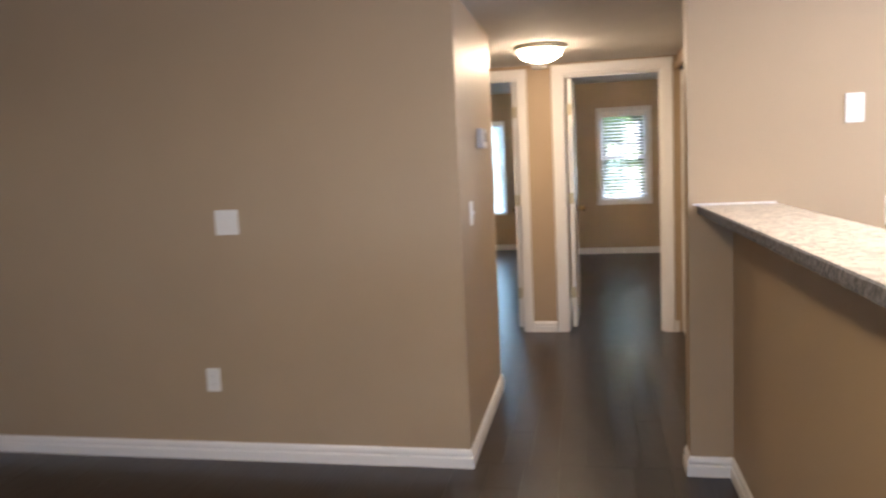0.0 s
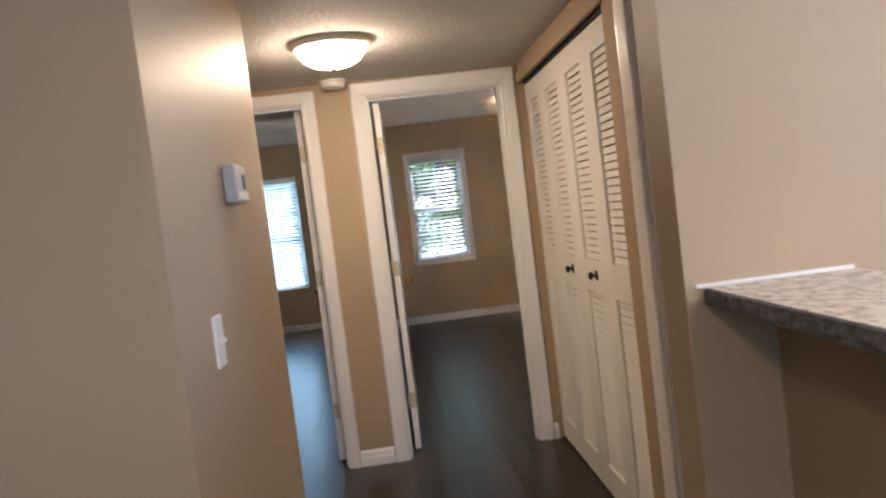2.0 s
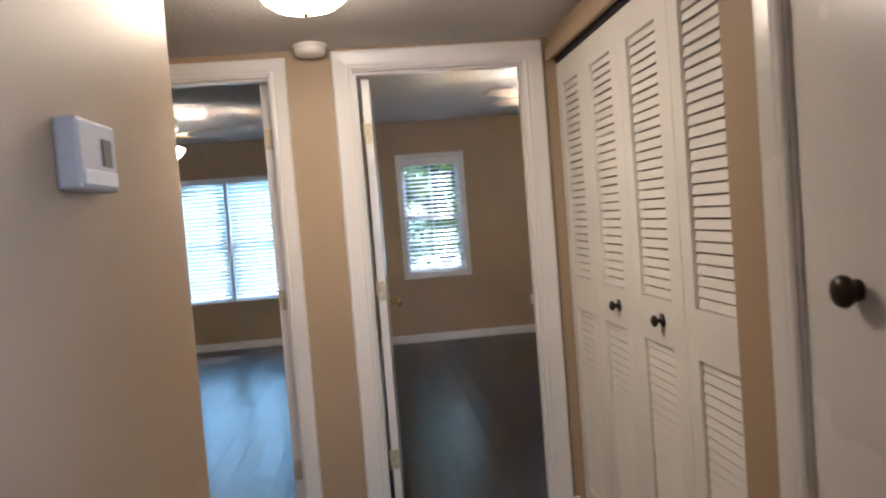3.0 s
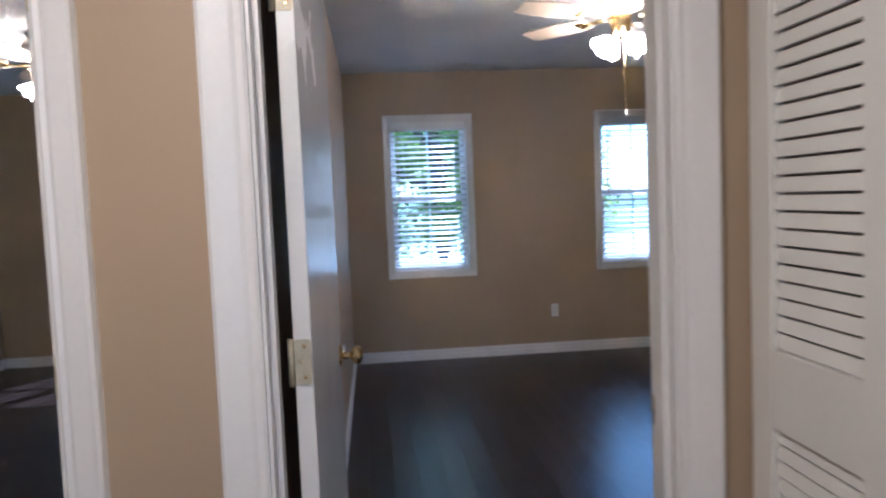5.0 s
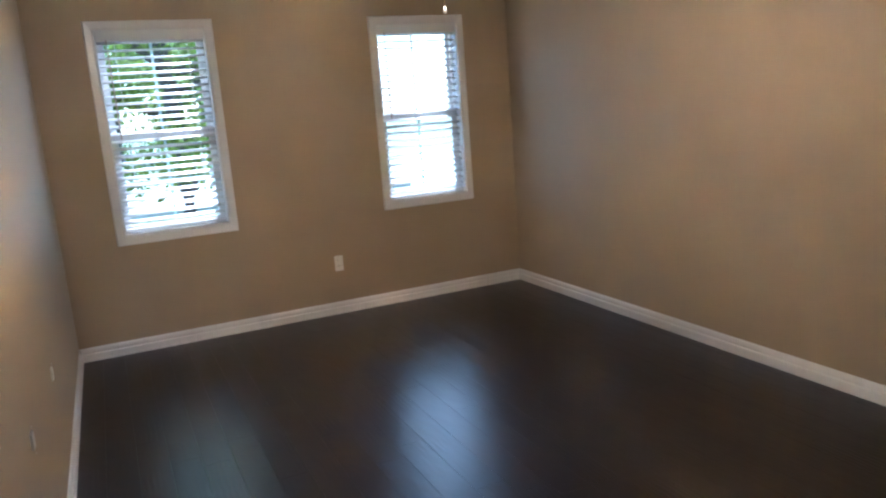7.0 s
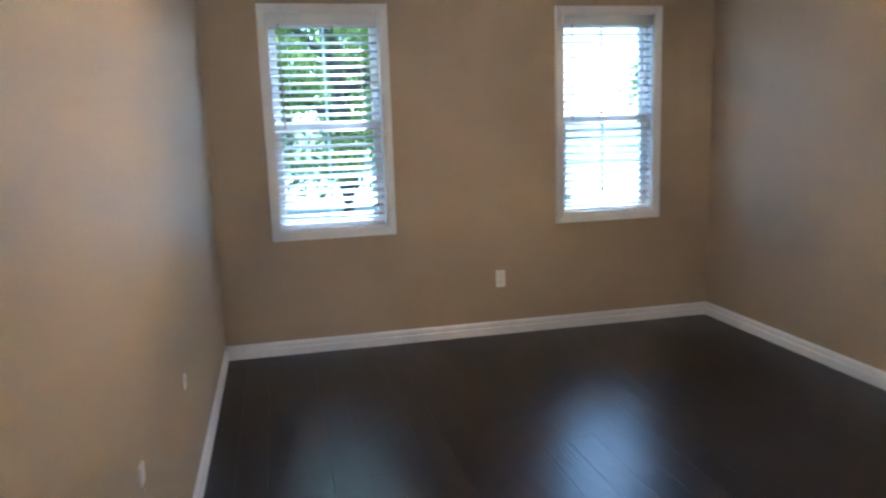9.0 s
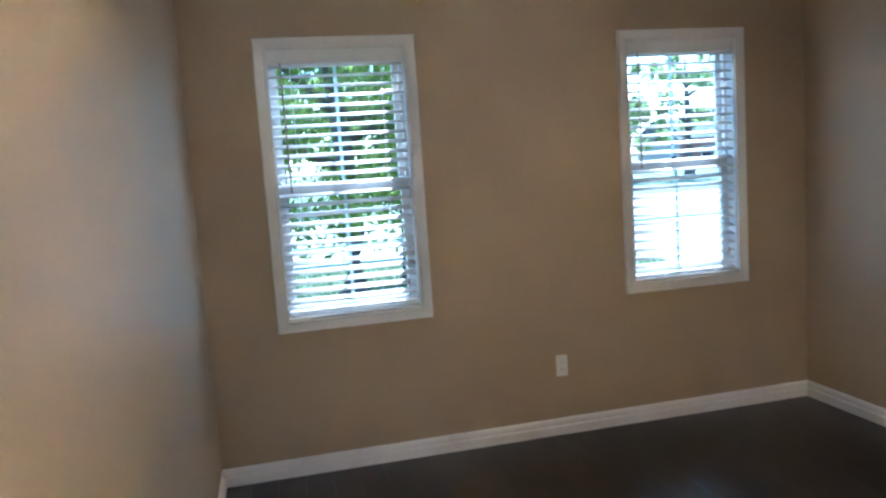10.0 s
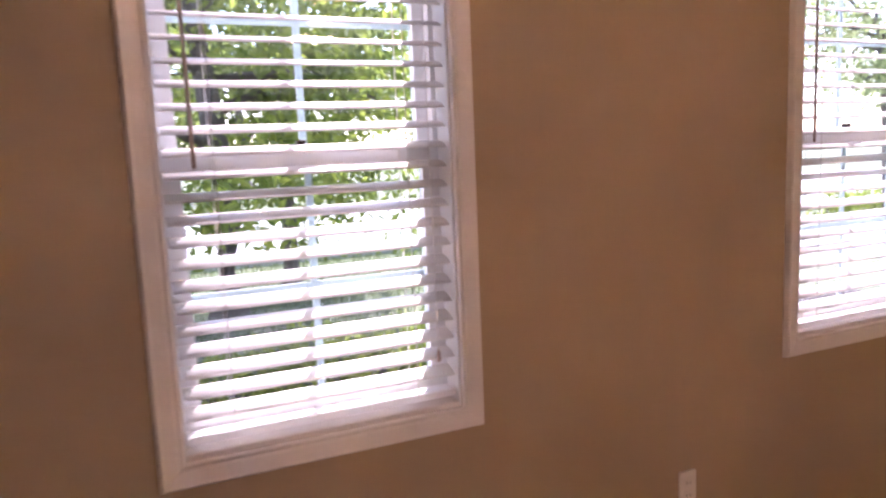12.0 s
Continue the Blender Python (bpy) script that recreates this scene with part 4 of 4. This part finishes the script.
def tree(label, x, y, height, spread, seed, low, mat=None, trunk_r=0.16, per=230, size=0.062, clumps=44):
    rnd = random.Random(seed)
    d = thing("tree", label, "tree", pose(x, y, GROUND))
    lean = (rnd.uniform(-0.4, 0.4), rnd.uniform(-0.3, 0.3))
    pts = [(lean[0] * f * f + 0.05 * math.sin(5 * f), lean[1] * f * f, height * 0.72 * f) for f in (0, 0.05, 0.2, 0.45, 0.7, 1)]
    bm = tube(pts, [trunk_r * k for k in (1.5, 1.1, 1.0, 0.8, 0.55, 0.2)], 12)
    cen = []
    for i in range(9):
        f = rnd.uniform(0.32, 0.95)
        a = 2 * math.pi * (i / 9 + rnd.uniform(-0.06, 0.06))
        s = Vector((lean[0] * f * f, lean[1] * f * f, height * 0.72 * f))
        reach = spread * rnd.uniform(0.55, 0.95)
        e = s + Vector((math.cos(a) * reach, math.sin(a) * reach, rnd.uniform(-0.1, 0.30) * height * 0.5))
        mid = (s + e) / 2 + Vector((0, 0, 0.25))
        tube((s, mid, e), (trunk_r * 0.42, trunk_r * 0.26, trunk_r * 0.08), 7, bm)
        cen.append((*e, rnd.uniform(0.5, 0.9)))
        cen.append((*mid, rnd.uniform(0.4, 0.7)))
    while len(cen) < clumps:
        a, q = rnd.uniform(0, 2 * math.pi), math.sqrt(rnd.random()) * spread
        z = low + (height - low) * rnd.random()
        k = 1.0 - 0.6 * max(0, (z - height * 0.6) / (height * 0.4))
        cen.append((math.cos(a) * q * k, math.sin(a) * q * k, z, rnd.uniform(0.45, 0.95)))
    part("trunk", bm, BARK, d, "grey bark trunk with limbs", True)
    leaf_cloud("crown", cen, per, size, mat or LEAF, d, seed)
    return d


tree("leafy green tree with grey trunk in the front garden", 1.35, 11.2, 6.2, 2.6, 3, 1.10, clumps=98)
tree("slim leafy tree with leaning trunk beside the garden bed", 2.35, 12.6, 5.6, 2.2, 8, 1.45, LEAF2, 0.10, clumps=58)
tree("leafy tree near the drive, bright sun put into its pale leaves", 12.6, 11.6, 5.2, 2.0, 21, 2.2, PALELEAF, 0.11, clumps=30)
for i, (x, y) in enumerate(((-14, 38), (-6, 41), (1, 39), (7, 42), (27, 44), (35, 40), (44, 46), (-24, 42))):
    tree("tall distant tree across the road", x, y, 10.5, 4.6, 40 + i, 2.5, PALELEAF, 0.3, 70, 0.24, 46)


def hedge(label, x0, x1, y, h, seed):
    d = thing("hedge", label, "hedge", pose(0, 0, GROUND))
    rnd = random.Random(seed)
    bm = bmesh.new()
    cen = []
    x = x0
    while x < x1:
        hh = h * rnd.uniform(0.8, 1.15)
        tube(((x, y, 0), (x + 0.05, y, hh * 0.7)), (0.02, 0.008), 6, bm)
        cen += [(x, y + rnd.uniform(-0.15, 0.15), hh * 0.35, 0.30), (x + 0.15, y, hh * 0.72, 0.30)]
        x += 0.32
    part("stems", bm, BARK, d)
    leaf_cloud("foliage", cen, 130, 0.05, LEAF, d, seed)
    return d


hedge("low clipped green hedge by the lawn", -3.5, 5.6, 8.2, 0.46, 5)
hedge("low green shrubs beside the drive", 12.9, 18.0, 13.0, 0.6, 6)

# a porch post by the corner
post = thing("porch_post", "pale yellow square porch post outside the window", "post", pose(6.35, 6.85, GROUND))
part("shaft", bevelled(boxes((-0.07, 0.07, -0.07, 0.07, 0.18, 2.75)), 0.008, 1), POST, post)
part("plinth", bevelled(boxes((-0.10, 0.10, -0.10, 0.10, 0.0, 0.18)), 0.01, 1), POST, post)
part("capital", bevelled(boxes((-0.10, 0.10, -0.10, 0.10, 2.75, 2.90)), 0.01, 1), POST, post)


def far_house(x, y, w, dpt, h):
    """A single-storey brick house with gable roof, windows and door, far across the road."""
    d = thing("house", "single-storey red brick house across the road", "house", pose(x, y, GROUND))
    part("wall", boxes((-w / 2, w / 2, 0, dpt, 0, h)), MORTAR, d, "brick wall")
    rf = bmesh.new()
    a = [rf.verts.new(c) for c in ((-w / 2 - 0.4, -0.5, h), (w / 2 + 0.4, -0.5, h), (w / 2 + 0.4, dpt + 0.5, h), (-w / 2 - 0.4, dpt + 0.5, h), (-w / 2 - 0.4, dpt / 2, h + 2.0), (w / 2 + 0.4, dpt / 2, h + 2.0))]
    for q in ((0, 1, 5, 4), (2, 3, 4, 5), (0, 4, 3), (1, 2, 5), (0, 3, 2, 1)):
        rf.faces.new([a[i] for i in q])
    part("roof", rf, ROOFM, d, "grey shingle roof")
    for k in range(3):
        wx = -w / 2 + w * (0.2 + 0.3 * k)
        wd = part("window", boxes((wx - 0.7, wx + 0.7, -0.05, -0.01, 0.9, 0.98), (wx - 0.7, wx + 0.7, -0.05, -0.01, 2.02, 2.1), (wx - 0.7, wx - 0.62, -0.05, -0.01, 0.98, 2.02), (wx + 0.62, wx + 0.7, -0.05, -0.01, 0.98, 2.02)), TRIM, d)
        part("pane", boxes((wx - 0.62, wx + 0.62, -0.03, -0.008, 0.98, 2.02)), DARKGLASS, wd)
    course = boxes(*[(-w / 2 + 0.01 + (j + 0.5 * (i % 2)) * 0.45, -w / 2 + 0.01 + (j + 0.5 * (i % 2)) * 0.45 + 0.43, -0.006, 0.0, 0.02 + i * 0.16, 0.16 + i * 0.16) for i in range(int(h / 0.16)) for j in range(int(w / 0.45) - 1)])
    tagged(part("brickwork", course, BRICKM, d, "rows of red bricks"), kind="stuff")
    return d


far_house(46.0, 64.0, 15.0, 8.0, 2.9)


def grass_tufts(x0, x1, y0, y1, count, seed):
    r = np.random.RandomState(seed)
    verts, faces = [], []
    for _ in range(count):
        x, y, a, h, l = r.uniform(x0, x1), r.uniform(y0, y1), r.uniform(0, 6.28), r.uniform(0.04, 0.11), r.uniform(-0.04, 0.04)
        k, dx, dy = len(verts), 0.008 * math.cos(a), 0.008 * math.sin(a)
        verts += [(x - dx, y - dy, GROUND), (x + dx, y + dy, GROUND), (x + l, y + l, GROUND + h)]
        faces.append((k, k + 1, k + 2))
    me = bpy.data.meshes.new("grass")
    me.from_pydata(verts, [], faces)
    me.materials.append(BLADEGREEN)
    return tagged(new("grass", me), "short green lawn grass", "grass", kind="stuff")


grass_tufts(-5, 6.4, 8.8, 14.8, 26000, 4)


# ---- plank floors, last ----
PLANKS = {}


def plank_mesh(w, l):
    key = (round(w, 3), round(l, 3))
    if key not in PLANKS:
        bm, g, c = bmesh.new(), 0.0003, 0.00025
        rows = [(0.0, -0.012), (0.0, -c), (c, 0.0)]
        rings = [[bm.verts.new((sx * (w / 2 - g - i), sy * (l / 2 - g - i), z)) for sx, sy in ((-1, -1), (1, -1), (1, 1), (-1, 1))] for i, z in rows]
        for a, b in zip(rings, rings[1:]):
            for k in range(4):
                bm.faces.new((a[k], a[(k + 1) % 4], b[(k + 1) % 4], b[k]))
        bm.faces.new(rings[-1])
        PLANKS[key] = mesh_of("plank", bm, FLOORWOOD)
    return PLANKS[key]


def plank_floor(name, x0, x1, y0, y1, label, seed, width=0.127):
    rnd = random.Random(seed)
    f = structure(name, boxes((x0, x1, y0, y1, -0.12, -0.012)), SUBFLOOR, label, "floor")
    x = x0
    while x < x1 - 0.004:
        w = min(width, x1 - x)
        y = y0 - rnd.choice((0.0, 0.2, 0.4, 0.6, 0.8, 1.0))
        while y < y1 - 0.004:
            l = rnd.choice((0.9, 1.2, 1.2, 1.5))
            a, b = max(y, y0), min(y + l, y1)
            if b - a > 0.03:
                o = new("plank", plank_mesh(w, b - a))
                o.parent = f
                o.location = (x + w / 2, (a + b) / 2, rnd.uniform(-0.0001, 0.0))
            y += l
        x += w
    return f


plank_floor("floor_bedroom", -0.015, 3.232, 0.06, 4.90, "glossy dark brown plank bedroom floor", 1)
plank_floor("floor_hall", -0.50, 0.95, -2.64, 0.06, "glossy dark brown plank hall floor", 2)
plank_floor("floor_hall_recess", -1.42, -0.50, -1.56, 0.06, "glossy dark brown plank floor of the hall recess", 3)
plank_floor("floor_left_room", -3.18, -0.06, 0.06, 5.60, "glossy dark brown plank floor of the other bedroom", 4)
plank_floor("floor_living", -3.50, 0.82, -9.0, -2.64, "glossy dark brown plank living room floor", 5, 0.16)
structure("floor_kitchen", boxes((0.82, 3.46, -9.0, -2.58, -0.12, -0.001), (1.40, 3.46, -2.58, 0.06, -0.12, -0.001), (0.95, 1.40, -2.58, 0.06, -0.12, -0.001)), SUBFLOOR, "dark kitchen floor", "floor")
